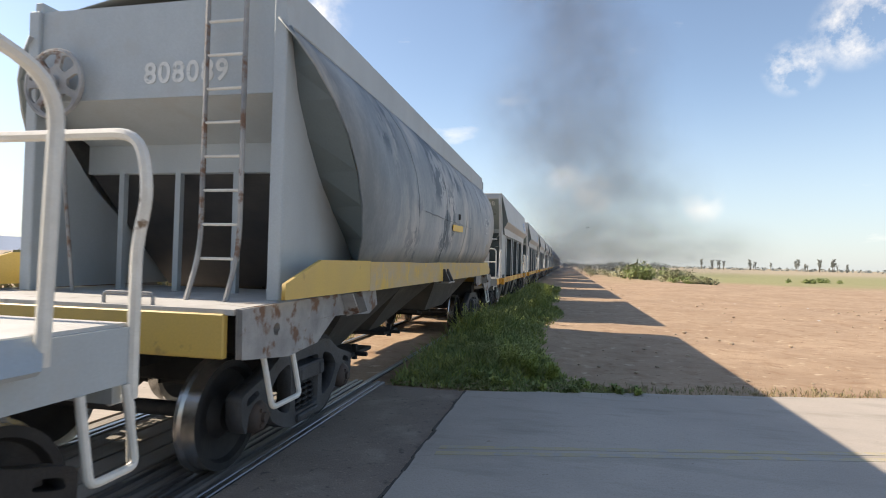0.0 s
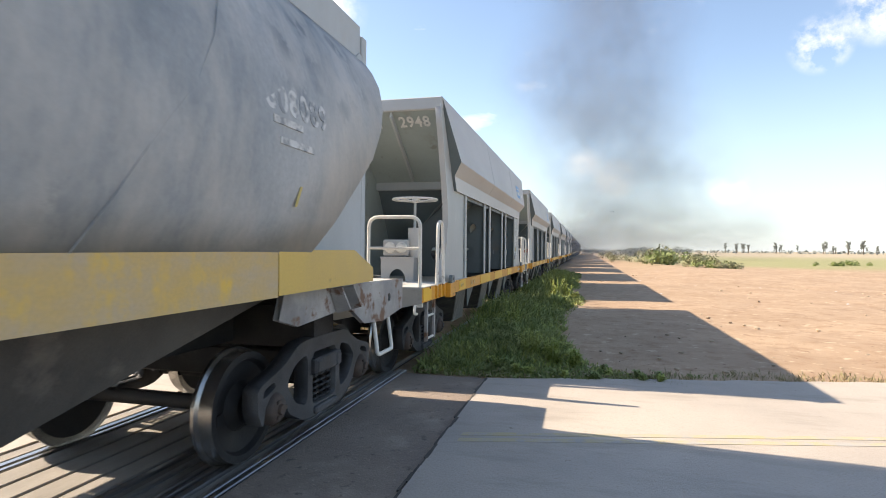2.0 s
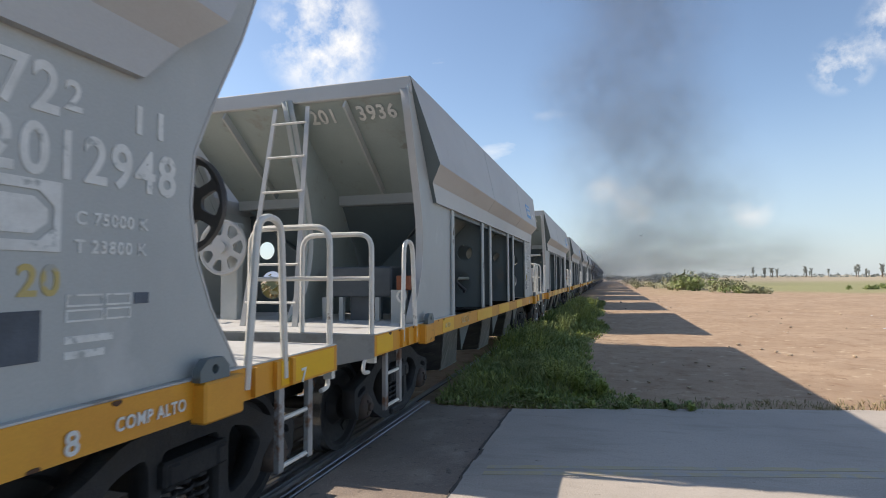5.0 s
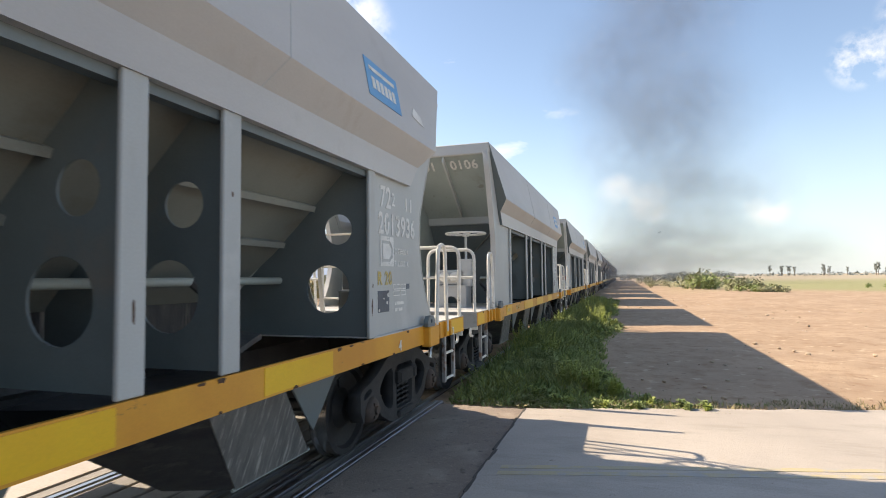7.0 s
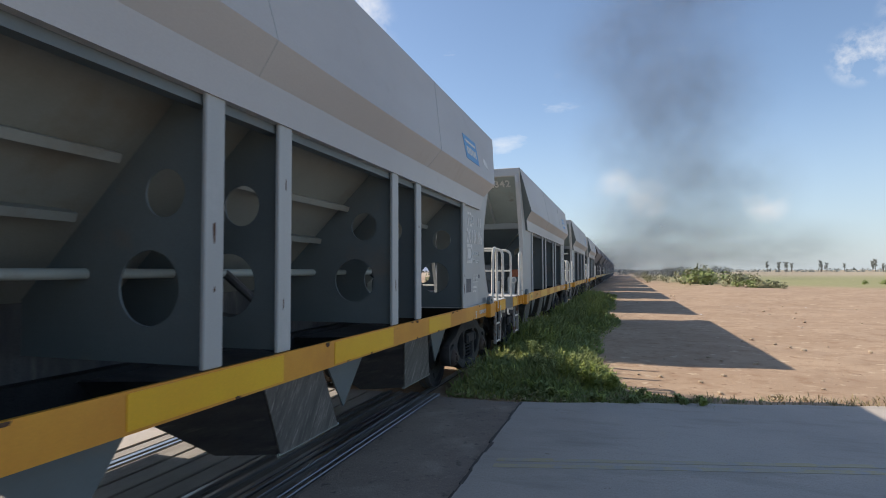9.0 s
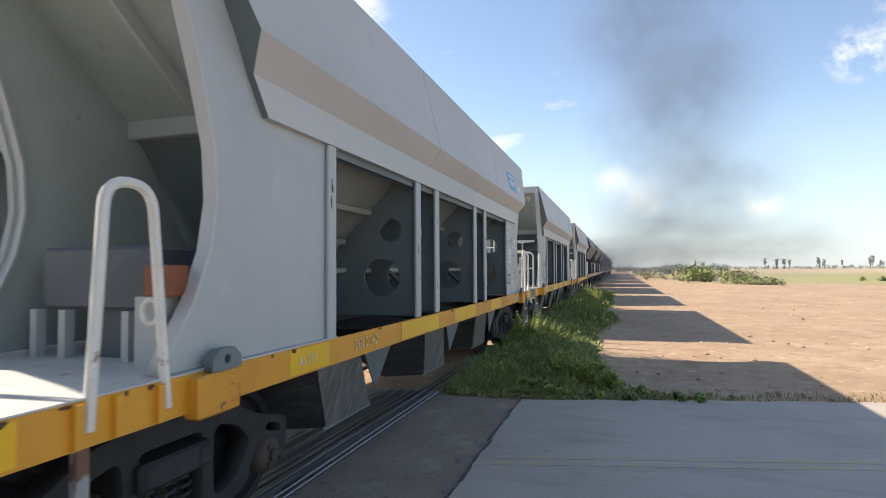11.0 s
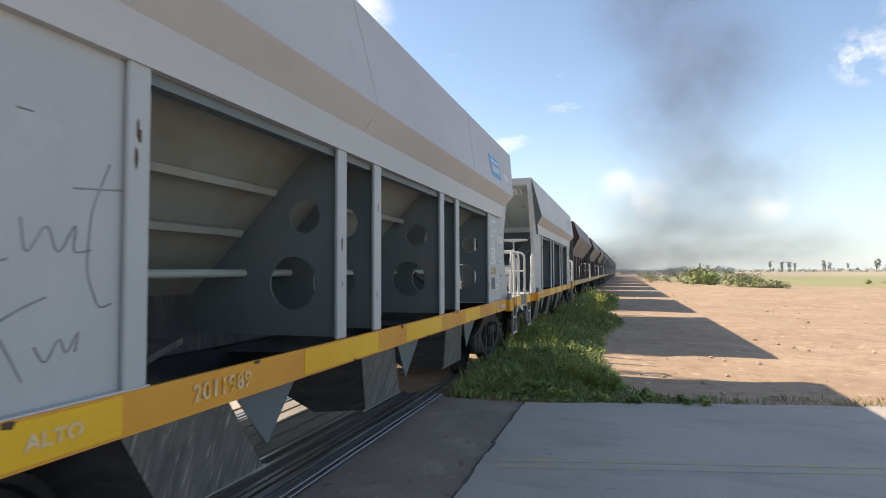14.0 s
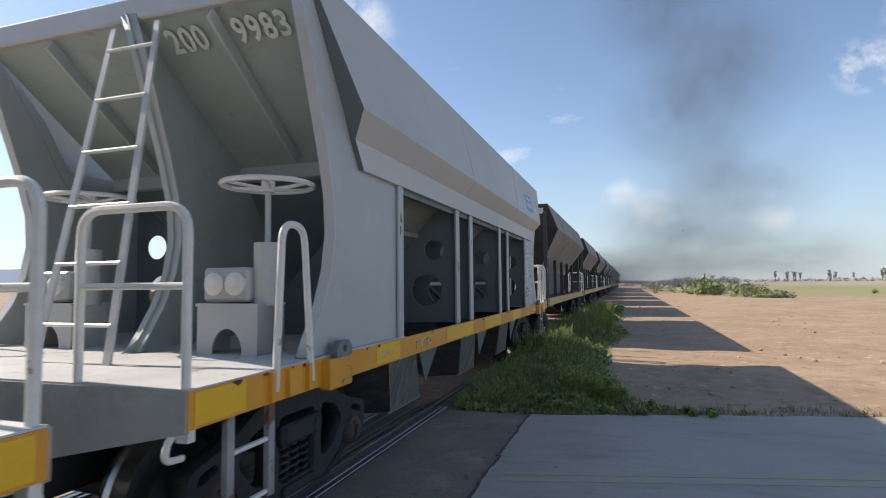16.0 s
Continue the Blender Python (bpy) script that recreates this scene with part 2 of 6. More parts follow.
M["blotch"] = material("blotchy dusty cast frame", (0.085, 0.087, 0.09), (0.035, 0.035, 0.037), 0.6, 0, 2.2, (1, 1, 1), .4, 60, .25, (0.05, 0.045, 0.04), (.52, .68), 3.0)
M["yellowchalk"] = material("yellow chalk paint", (0.62, 0.47, 0.15), (0.52, 0.43, 0.20), 0.8, 0, 9.0, (1, 1, 1), .2, 90, .0, (0.40, 0.40, 0.36), (.55, .64), 12.0)
M["dustcast"] = material("dusty cast steel", (0.020, 0.021, 0.023), (0.045, 0.045, 0.046), 0.7, 0.1, 2.4, (1, 1, 1), .4, 60, .3, (0.035, 0.033, 0.03), (.52, .66), 3.0)
M["grime"] = material("grimy brown underside", (0.07, 0.064, 0.057), (0.11, 0.10, 0.085), 0.8, 0, 1.6, (1, 1, 1), .4, 60, .3, (0.22, 0.19, 0.16), (.6, .8), 2.0)
M["sillgrey"] = material("dirty grey end sill", (0.46, 0.45, 0.41), (0.38, 0.365, 0.33), 0.6, 0, 1.2, (1, 1, 1), .2, 70, .06, (0.25, 0.21, 0.16), (.54, .78), 2.2)
M["tankbox"] = material("dark grey painted box", (0.10, 0.115, 0.125), (0.07, 0.082, 0.09), 0.55, 0, 2.0, (1, 1, 1), .3, 60, .1, (0.20, 0.18, 0.15), (.62, .8), 3.0)
M["rag"] = material("oily dark cloth", (0.05, 0.048, 0.05), (0.12, 0.115, 0.11), 0.9, 0, 9.0, (1, 1, 1), .4, 60, .4)
M["blue"] = material("blue enamel sign", (0.10, 0.33, 0.62), (0.16, 0.40, 0.66), 0.5, 0, 2.0)
M["navy"] = material("dark blue grey patch", (0.10, 0.13, 0.17), None, 0.5)
M["rail"] = material("worn rail steel", (0.42, 0.41, 0.40), (0.30, 0.29, 0.28), 0.28, 0.85, 4.0, (1, .2, 1), .3, 60, .05)
M["railside"] = material("dark grimy rail", (0.06, 0.055, 0.05), (0.10, 0.08, 0.06), 0.7, 0.2, 5.0)
M["concrete"] = material("road concrete", (0.52, 0.455, 0.385), (0.425, 0.37, 0.315), 0.85, 0, 0.6, (1, 1, 1), .2, 45, .35, (0.33, 0.285, 0.235), (.52, .75), 1.5, (.5, 1.6, 1))
M["asphalt"] = material("patched asphalt strip", (0.32, 0.25, 0.195), (0.235, 0.185, 0.15), 0.9, 0, 1.0, (1, 1, 1), .2, 50, .5, (0.45, 0.365, 0.28), (.52, .78), 1.3)
M["crossing"] = material("dusty crossing bed", (0.36, 0.325, 0.285), (0.25, 0.225, 0.195), 0.9, 0, 2.0, (1, .3, 1), .2, 60, .4, (0.16, 0.14, 0.12), (.56, .72), 2.0, (1, .3, 1))
M["lane"] = material("worn yellow lane paint", (0.54, 0.44, 0.24), (0.47, 0.42, 0.33), 0.8, 0, 3.0, (1, 1, 1), .2, 60, .2, (0.42, 0.39, 0.35), (.48, .6), 4.0)
M["tar"] = material("tar joint", (0.13, 0.11, 0.09), None, 0.8, 0, 3.0)
M["grass"] = material("green weeds", (0.18, 0.24, 0.07), (0.29, 0.32, 0.12), 0.75, 0, 1.4, (1, 1, 1), .3, 30, 0)
M["lush"] = material("bright green weeds", (0.28, 0.34, 0.07), (0.38, 0.40, 0.12), 0.7, 0, 1.4, (1, 1, 1), .3, 30, 0)
M["dry"] = material("dry straw grass", (0.38, 0.31, 0.17), (0.26, 0.23, 0.12), 0.85, 0, 2.0, (1, 1, 1), .3, 30, 0)
# olive lightened in the colour to give distant bushes their haze
M["scrub"] = material("olive scrub leaves", (0.21, 0.22, 0.11), (0.30, 0.28, 0.16), 0.8, 0, 0.5, (1, 1, 1), .3, 10, 0)
# distance haze is put into this pale, greyed leaf colour
M["farleaf"] = material("far leaves paled for haze", (0.24, 0.26, 0.24), (0.30, 0.31, 0.28), 0.85, 0, 0.3, (1, 1, 1), .3, 5, 0)
M["bark"] = material("grey brown bark", (0.16, 0.12, 0.09), None, 0.9, 0, 4.0)
M["stone"] = material("pale field stone", (0.56, 0.44, 0.31), (0.42, 0.31, 0.21), 0.9, 0, 6.0, random_tint=.5)
M["paper"] = material("pale litter", (0.78, 0.76, 0.72), None, 0.8, 0, 6.0)
# haze over the hills is put in as their blue colour
M["hill"] = material("far hills in haze blue", (0.30, 0.36, 0.46), (0.34, 0.40, 0.50), 1.0, 0, .004, bump=0)
M["red"] = material("rust red box", (0.30, 0.09, 0.035), (0.22, 0.07, 0.03), 0.6, 0, 5.0)


def soil_material():
    """Trodden pink-brown earth by the track, green field farther out."""
    m = material("trodden earth", (0.47, 0.33, 0.215), (0.365, 0.245, 0.155), 0.95, 0, 0.45, (1, 1, 1), .2, 16, 1.0, (0.29, 0.175, 0.10), (.50, .72), 2.4)
    n, l = m.node_tree.nodes, m.node_tree.links
    b = n["Principled BSDF"]
    was = b.inputs["Base Color"].links[0].from_socket
    tc = n.new("ShaderNodeTexCoord")
    sep = n.new("ShaderNodeSeparateXYZ")
    l.new(tc.outputs["Object"], sep.inputs[0])
    no = n.new("ShaderNodeTexNoise")
    no.inputs["Scale"].default_value, no.inputs["Detail"].default_value = 0.05, 8
    l.new(tc.outputs["Object"], no.inputs["Vector"])

    def math_node(op, a, c):
        k = n.new("ShaderNodeMath")
        k.operation = op
        for i, v in enumerate((a, c)):
            if isinstance(v, float):
                k.inputs[i].default_value = v
            else:
                l.new(v, k.inputs[i])
        return k.outputs[0]

    # distance out along the field, roughened by noise
    far = math_node("ADD", math_node("MULTIPLY", sep.outputs["Y"], 1.0), math_node("MULTIPLY", no.outputs["Fac"], 45.0))
    side = math_node("ADD", math_node("MULTIPLY", sep.outputs["X"], 1.0), math_node("MULTIPLY", no.outputs["Fac"], 12.0))
    r1 = n.new("ShaderNodeMapRange")
    r1.inputs["From Min"].default_value, r1.inputs["From Max"].default_value = 76.0, 96.0
    l.new(far, r1.inputs["Value"])
    r2 = n.new("ShaderNodeMapRange")
    r2.inputs["From Min"].default_value, r2.inputs["From Max"].default_value = 13.0, 22.0
    l.new(side, r2.inputs["Value"])
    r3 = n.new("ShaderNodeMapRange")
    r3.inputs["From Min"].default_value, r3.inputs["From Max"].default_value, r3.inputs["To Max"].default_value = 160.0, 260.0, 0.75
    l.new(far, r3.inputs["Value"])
    mx = n.new("ShaderNodeMixRGB")
    mx.inputs["Color2"].default_value = (0.28, 0.27, 0.12, 1)
    l.new(math_node("MULTIPLY", r1.outputs[0], r2.outputs[0]), mx.inputs["Fac"])
    l.new(was, mx.inputs["Color1"])
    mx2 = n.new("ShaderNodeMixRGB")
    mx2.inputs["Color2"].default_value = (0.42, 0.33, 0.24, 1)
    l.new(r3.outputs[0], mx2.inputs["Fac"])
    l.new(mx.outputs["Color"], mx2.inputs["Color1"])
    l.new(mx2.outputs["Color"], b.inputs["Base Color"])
    return m


M["soil"] = soil_material()


def specked(m, colour, scale, low, high, most=0.8):
    """Scattered grit and spots over a surface."""
    n, l = m.node_tree.nodes, m.node_tree.links
    b = n["Principled BSDF"]
    was = b.inputs["Base Color"].links[0].from_socket
    tc, no, mr, mx = n.new("ShaderNodeTexCoord"), n.new("ShaderNodeTexNoise"), n.new("ShaderNodeMapRange"), n.new("ShaderNodeMixRGB")
    no.inputs["Scale"].default_value, no.inputs["Detail"].default_value, no.inputs["Roughness"].default_value = scale, 4, 0.6
    mr.inputs["From Min"].default_value, mr.inputs["From Max"].default_value, mr.inputs["To Max"].default_value = low, high, most
    l.new(tc.outputs["Object"], no.inputs["Vector"])
    l.new(no.outputs["Fac"], mr.inputs["Value"])
    l.new(mr.outputs[0], mx.inputs["Fac"])
    l.new(was, mx.inputs["Color1"])
    mx.inputs["Color2"].default_value = (*colour, 1)
    l.new(mx.outputs["Color"], b.inputs["Base Color"])


specked(M["soil"], (0.60, 0.47, 0.32), 3.1, 0.60, 0.70, 0.75)
specked(M["soil"], (0.20, 0.115, 0.065), 5.3, 0.63, 0.69, 0.8)
specked(M["soil"], (0.24, 0.15, 0.09), 1.1, 0.58, 0.72, 0.5)
specked(M["concrete"], (0.22, 0.185, 0.15), 7.0, 0.69, 0.73, 0.8)
specked(M["concrete"], (0.40, 0.335, 0.27), 26.0, 0.55, 0.70, 0.7)
specked(M["asphalt"], (0.12, 0.095, 0.075), 9.0, 0.60, 0.70, 0.8)
specked(M["asphalt"], (0.46, 0.37, 0.28), 34.0, 0.60, 0.72, 0.7)
specked(M["grey"], (0.60, 0.61, 0.59), 1.7, 0.58, 0.74, 0.5)
specked(M["light"], (0.42, 0.40, 0.37), 2.6, 0.62, 0.74, 0.45)
specked(M["slope"], (0.22, 0.20, 0.16), 4.0, 0.64, 0.74, 0.6)
specked(M["deck"], (0.32, 0.27, 0.22), 8.0, 0.66, 0.70, 0.8)


# ---- mesh helpers ----
def box(bm, x0, y0, z0, x1, y1, z1):
    v = [bm.verts.new((x, y, z)) for z in (z0, z1) for x, y in ((x0, y0), (x1, y0), (x1, y1), (x0, y1))]
    for f in ((3, 2, 1, 0), (4, 5, 6, 7), (0, 1, 5, 4), (1, 2, 6, 5), (2, 3, 7, 6), (3, 0, 4, 7)):
        bm.faces.new([v[i] for i in f])
    return bm


def slab(bm, quad, thick):
    """A plate on four corners, thickened against its normal."""
    q = [Vector(p) for p in quad]
    nrm = (q[1] - q[0]).cross(q[2] - q[0]).normalized() * thick
    a, c = [bm.verts.new(p) for p in q], [bm.verts.new(p - nrm) for p in q]
    k = len(q)
    bm.faces.new(a)
    bm.faces.new(c[::-1])
    for i in range(k):
        bm.faces.new((a[i], c[i], c[(i + 1) % k], a[(i + 1) % k]))
    return bm


def tube(bm, pts, r, sides=8, closed=False):
    """A round bar along a line of points."""
    pts = [Vector(p) for p in pts]
    rings = []
    n = len(pts)
    ref = None
    for i, p in enumerate(pts):
        a, c = (pts[i - 1] if i or closed else p), (pts[(i + 1) % n] if i < n - 1 or closed else p)
        d = (c - a).normalized()
        if ref is None:
            ref = d.orthogonal().normalized()
        ref = (ref - d * ref.dot(d)).normalized()
        o = d.cross(ref)
        rings.append([bm.verts.new(p + (ref * math.cos(t) + o * math.sin(t)) * r) for t in (2 * math.pi * k / sides for k in range(sides))])
    for i in range(n if closed else n - 1):
        g, h = rings[i], rings[(i + 1) % n]
        for k in range(sides):
            bm.faces.new((g[k], g[(k + 1) % sides], h[(k + 1) % sides], h[k]))
    if not closed:
        bm.faces.new(rings[0][::-1])
        bm.faces.new(rings[-1])
    return bm


def bent(pts, r=0.12, steps=5):
    """A line with rounded corners."""
    pts = [Vector(p) for p in pts]
    out = [pts[0]]
    for a, p, c in zip(pts, pts[1:], pts[2:]):
        u, w = (a - p), (c - p)
        k = min(r, u.length * 0.49, w.length * 0.49)
        s, e = p + u.normalized() * k, p + w.normalized() * k
        for i in range(steps + 1):
            t = i / steps
            out.append(s * (1 - t) ** 2 + p * 2 * t * (1 - t) + e * t ** 2)
    return out + [pts[-1]]


def lathe(bm, profile, axis_at, sides=28):
    """A turned body about the x axis through axis_at; profile: (x, radius)."""
    ax = Vector(axis_at)
    rings = [[bm.verts.new(ax + Vector((x, r * math.cos(t), r * math.sin(t)))) for t in (2 * math.pi * k / sides for k in range(sides))] for x, r in profile]
    for g, h in zip(rings, rings[1:]):
        for k in range(sides):
            bm.faces.new((g[k], g[(k + 1) % sides], h[(k + 1) % sides], h[k]))
    bm.faces.new(rings[0][::-1])
    bm.faces.new(rings[-1])
    return bm


def circle(u, v, r, n=24):
    return [(u + r * math.cos(2 * math.pi * i / n), v + r * math.sin(2 * math.pi * i / n)) for i in range(n)]


def cut_plate(outer, holes, thick, plane, at):
    """A flat plate with real openings. plane 'x': (y, z) outline at x = at; 'y': (x, z) outline at y = at; 'z': (x, y)."""
    cu = bpy.data.curves.new("outline", "CURVE")
    cu.dimensions, cu.fill_mode, cu.extrude = "2D", "BOTH", thick / 2
    for line in (outer, *holes):
        sp = cu.splines.new("POLY")
        sp.points.add(len(line) - 1)
        for p, (u, v) in zip(sp.points, line):
            p.co = (u, v, 0, 1)
        sp.use_cyclic_u = True
    ob = new("outline", cu)
    me = bpy.data.meshes.new_from_object(ob.evaluated_get(bpy.context.evaluated_depsgraph_get()))
    bpy.data.objects.remove(ob)
    bpy.data.curves.remove(cu)
    bm = bmesh.new()
    bm.from_mesh(me)
    bpy.data.meshes.remove(me)
    for v in bm.verts:
        u, w, d = v.co
        v.co = (at + d, u, w) if plane == "x" else (u, at + d, w) if plane == "y" else (u, w, at + d)
    return bm


def merged(*bms):
    out = bms[0]
    for b in bms[1:]:
        me = bpy.data.meshes.new("tmp")
        b.to_mesh(me)
        out.from_mesh(me)
        bpy.data.meshes.remove(me)
        b.free()
    return out


def part(name, bm, material, parent=None, label="", smooth=False, bevel=0.0):
    if bevel:
        bmesh.ops.bevel(bm, geom=bm.edges[:], offset=bevel, segments=1, affect="EDGES", clamp_overlap=True)
    bmesh.ops.recalc_face_normals(bm, faces=bm.faces[:])
    me = bpy.data.meshes.new(name)
    bm.to_mesh(me)
    bm.free()
    if smooth:
        for p in me.polygons:
            p.use_smooth = True
        me.set_sharp_from_angle(angle=radians(40))
    me.materials.append(material)
    ob = new(name, me)
    ob.parent = parent
    if label:
        ob["label"] = label
    return ob


def lettering(name, text, size, m, material, parent, thick=0.004, label="", squeeze=1.0):
    """Stencilled words in the built-in font, on the plane of the pose m."""
    cu = bpy.data.curves.new("words", "FONT")
    cu.body, cu.size, cu.extrude, cu.align_x, cu.align_y = text, size, thick / 2, "LEFT", "CENTER"
    cu.space_character = 1.12
    cu.offset = size * 0.022
    ob = new("words", cu)
    me = bpy.data.meshes.new_from_object(ob.evaluated_get(bpy.context.evaluated_depsgraph_get()))
    bpy.data.objects.remove(ob)
    bpy.data.curves.remove(cu)
    me.transform(m @ Matrix.Diagonal((squeeze, 1, 1, 1)))
    me.materials.append(material)
    me.name = name
    got = new(name, me)
    got.parent = parent
    if label:
        got["label"] = label
    return got


def on_side(x, y, z):
    """Pose of writing on a side that faces +x, read from that side."""
    return Matrix.Translation((x, y, z)) @ Matrix(((0, 0, 1, 0), (1, 0, 0, 0), (0, 1, 0, 0), (0, 0, 0, 1)))


# ---- running gear ----
AXLES = (0.60, 2.35)
WHEEL_R = 0.45


def wheelset_mesh():
    bm = bmesh.new()
    for s in (1, -1):
        prof = [(s * 0.80, 0.10), (s * 0.80, 0.40), (s * 0.785, 0.475), (s * 0.815, 0.475), (s * 0.835, WHEEL_R), (s * 0.945, WHEEL_R - 0.008), (s * 0.945, 0.385),
                (s * 0.90, 0.36), (s * 0.875, 0.20), (s * 0.95, 0.13), (s * 0.95, 0.06)]
        lathe(bm, prof, (0, 0, 0), 32)
    lathe(bm, [(-1.1, 0.065), (1.1, 0.065)], (0, 0, 0), 12)
    # marks on the web of each wheel: a weld patch and a balance hole boss
    for s in (1, -1):
        box(bm, s * 0.885, 0.24, -0.05, s * 0.905, 0.32, 0.03)
    bmesh.ops.recalc_face_normals(bm, faces=bm.faces[:])
    me = bpy.data.meshes.new("wheelset")
    bm.to_mesh(me)
    bm.free()
    me.materials.append(M["dark"])
    me.materials.append(M["tread"])
    for p in me.polygons:
        p.use_smooth = True
        r = math.hypot(p.center.y, p.center.z)
        if r > 0.435:
            p.material_index = 1
    me.set_sharp_from_angle(angle=radians(35))
    return me


WHEELSET = wheelset_mesh()


def soft(poly, k=0.22):
    """An outline with its corners cut round by a share of their sides."""
    out = []
    n = len(poly)
    for i in range(n):
        p, q, r = Vector(poly[i - 1]), Vector(poly[i]), Vector(poly[(i + 1) % n])
        a, c = q.lerp(p, k), q.lerp(r, k)
        for t in (0.0, 0.33, 0.67, 1.0):
            m = a * (1 - t) ** 2 + q * 2 * t * (1 - t) + c * t ** 2
            out.append((m.x, m.y))
    return out


def bogie(parent, y_mid, frame_mat):
    """A three-piece bogie: bolster with side frames, springs and axle caps."""
    bm = bmesh.new()
    box(bm, -1.0, y_mid - 0.16, 0.50, 1.0, y_mid + 0.16, 0.78)
    tube(bm, [(-1.15, y_mid - 0.5, 0.33), (1.15, y_mid - 0.5, 0.33)], 0.04)
    tube(bm, [(-1.15, y_mid + 0.5, 0.33), (1.15, y_mid + 0.5, 0.33)], 0.04)
    b = part("bogie", bm, M["dark"], parent, "grimy cast steel bogie", bevel=0.02)
    d = (AXLES[1] - AXLES[0]) / 2
    outer = soft([(-d - 0.24, 0.46), (-d - 0.25, 0.66), (-d + 0.12, 0.76), (-0.46, 0.92), (0.46, 0.92), (d - 0.12, 0.76), (d + 0.25, 0.66), (d + 0.24, 0.46),
                  (d + 0.17, 0.34), (d + 0.13, 0.52), (d - 0.13, 0.52), (d - 0.22, 0.34), (0.36, 0.20), (-0.36, 0.20), (-d + 0.22, 0.34), (-d + 0.13, 0.52), (-d - 0.13, 0.52), (-d - 0.17, 0.34)])
    win = soft([(-0.24, 0.31), (0.24, 0.31), (0.24, 0.79), (-0.24, 0.79)], 0.12)
    tri1 = soft([(-0.33, 0.33), (-0.33, 0.80), (-0.56, 0.74), (-0.70, 0.60), (-0.54, 0.40)], 0.3)
    tri2 = [(-u, v) for u, v in tri1[::-1]]
    eye1 = soft([(-d - 0.18, 0.56), (-d - 0.16, 0.63), (-d - 0.02, 0.67), (-d + 0.02, 0.62)], 0.3)
    eye2 = [(-u, v) for u, v in eye1[::-1]]
    for s in (1, -1):
        bm = cut_plate(outer, [win, tri1, tri2, eye1, eye2], 0.14, "x", s * 1.14)
        bmesh.ops.remove_doubles(bm, verts=bm.verts[:], dist=0.0005)
        for v in bm.verts:
            v.co.y += y_mid
        bmesh.ops.recalc_face_normals(bm, faces=bm.faces[:])
        part("side_frame", bm, frame_mat, b, bevel=0.018)
        for k in (-0.13, 0.0, 0.13):
            coil = [(s * 1.14 + 0.055 * math.cos(a), y_mid + k + 0.055 * math.sin(a), 0.29 + a * 0.0085) for a in (i * 0.7 for i in range(46))]
            part("spring", tube(bmesh.new(), coil, 0.013, 5), M["dustcast"], b)
        bm = bmesh.new()
        box(bm, s * 1.04, y_mid - 0.27, 0.59, s * 1.26, y_mid + 0.27, 0.74)
        for k in (-0.2, 0.2):
            box(bm, s * 1.24, y_mid + k - 0.05, 0.60, s * 1.275, y_mid + k + 0.05, 0.72)
        part("bolster_end", bm, frame_mat, b, bevel=0.015)
        part("spring_seat", box(bmesh.new(), s * 1.06, y_mid - 0.22, 0.22, s * 1.25, y_mid + 0.22, 0.29), frame_mat, b, bevel=0.015)
        for k in (-d, d):
            bm = lathe(bmesh.new(), [(s * 1.02, 0.13), (s * 1.20, 0.135), (s * 1.235, 0.115), (s * 1.25, 0.10), (s * 1.26, 0.045), (s * 1.285, 0.04)], (0, y_mid + k, WHEEL_R), 18)
            for i in range(3):
                a = i * 2.09
                box(bm, s * 1.24, y_mid + k + 0.07 * math.cos(a) - 0.015, WHEEL_R + 0.07 * math.sin(a) - 0.015, s * 1.27, y_mid + k + 0.07 * math.cos(a) + 0.015, WHEEL_R + 0.07 * math.sin(a) + 0.015)
            part("axle_cap", bm, M["hub"], b, smooth=True)
    for k in (-d, d):
        w = new("wheelset", WHEELSET)
        w.parent = parent
        w.location = (0, y_mid + k, WHEEL_R)
    return b


def turned(m, length):
    """Half a turn about the middle of a wagon."""
    return Matrix.Translation((0, length, 0)) @ pose(0, 0, 0, 0, 0, 180) @ m


def flip(ob, length):
    ob.data.transform(Matrix.Translation((0, length, 0)) @ pose(0, 0, 0, 0, 0, 180))
    return ob


def mirror_y(ob, length):
    ob.data.transform(Matrix.Translation((0, length, 0)) @ Matrix.Diagonal((1, -1, 1, 1)))
    ob.data.flip_normals()
    return ob


# ---- the pale hopper wagon ----
LEN = 12.15
BOGIES = (1.58, LEN - 1.04)
DZ = 1.25                       # deck
POSTS = (2.68, 4.54, 5.18, 6.99, 7.63, 9.41)


def curved_edge(y_at_top=0.98):
    """The hollow edge of the end plates: (y, z) from the deck up."""
    pts = [(1.10, 1.26), (1.16, 1.36), (1.32, 1.60), (1.43, 1.85), (1.48, 2.12), (1.46, 2.40), (1.36, 2.75), (1.22, 3.15), (1.08, 3.55), (y_at_top, 3.80)]
    return pts


def rear_edge():
    """The same edge at the rear end, steeper towards its top."""
    return [(y + 0.04 - 0.16 * max(0.0, min(1.0, (z - 2.4) / 0.9)), z) for y, z in curved_edge()]


def number_on_end(text, parent):
    up = Vector((0, -0.8, 0.6))
    nrm = Vector((0, -0.6, -0.8))
    for word, x in ((text[:3], 0.27), (text[3:], 0.88)):
        at = Vector((x, 1.235, 3.660)) + nrm * 0.030
        m = Matrix((( 1, 0, 0, at.x), (0, up.y, nrm.y, at.y), (0, up.z, nrm.z, at.z), (0, 0, 0, 1)))
        lettering("end_number", word, 0.275, m, M["stencil"], parent, squeeze=0.80)


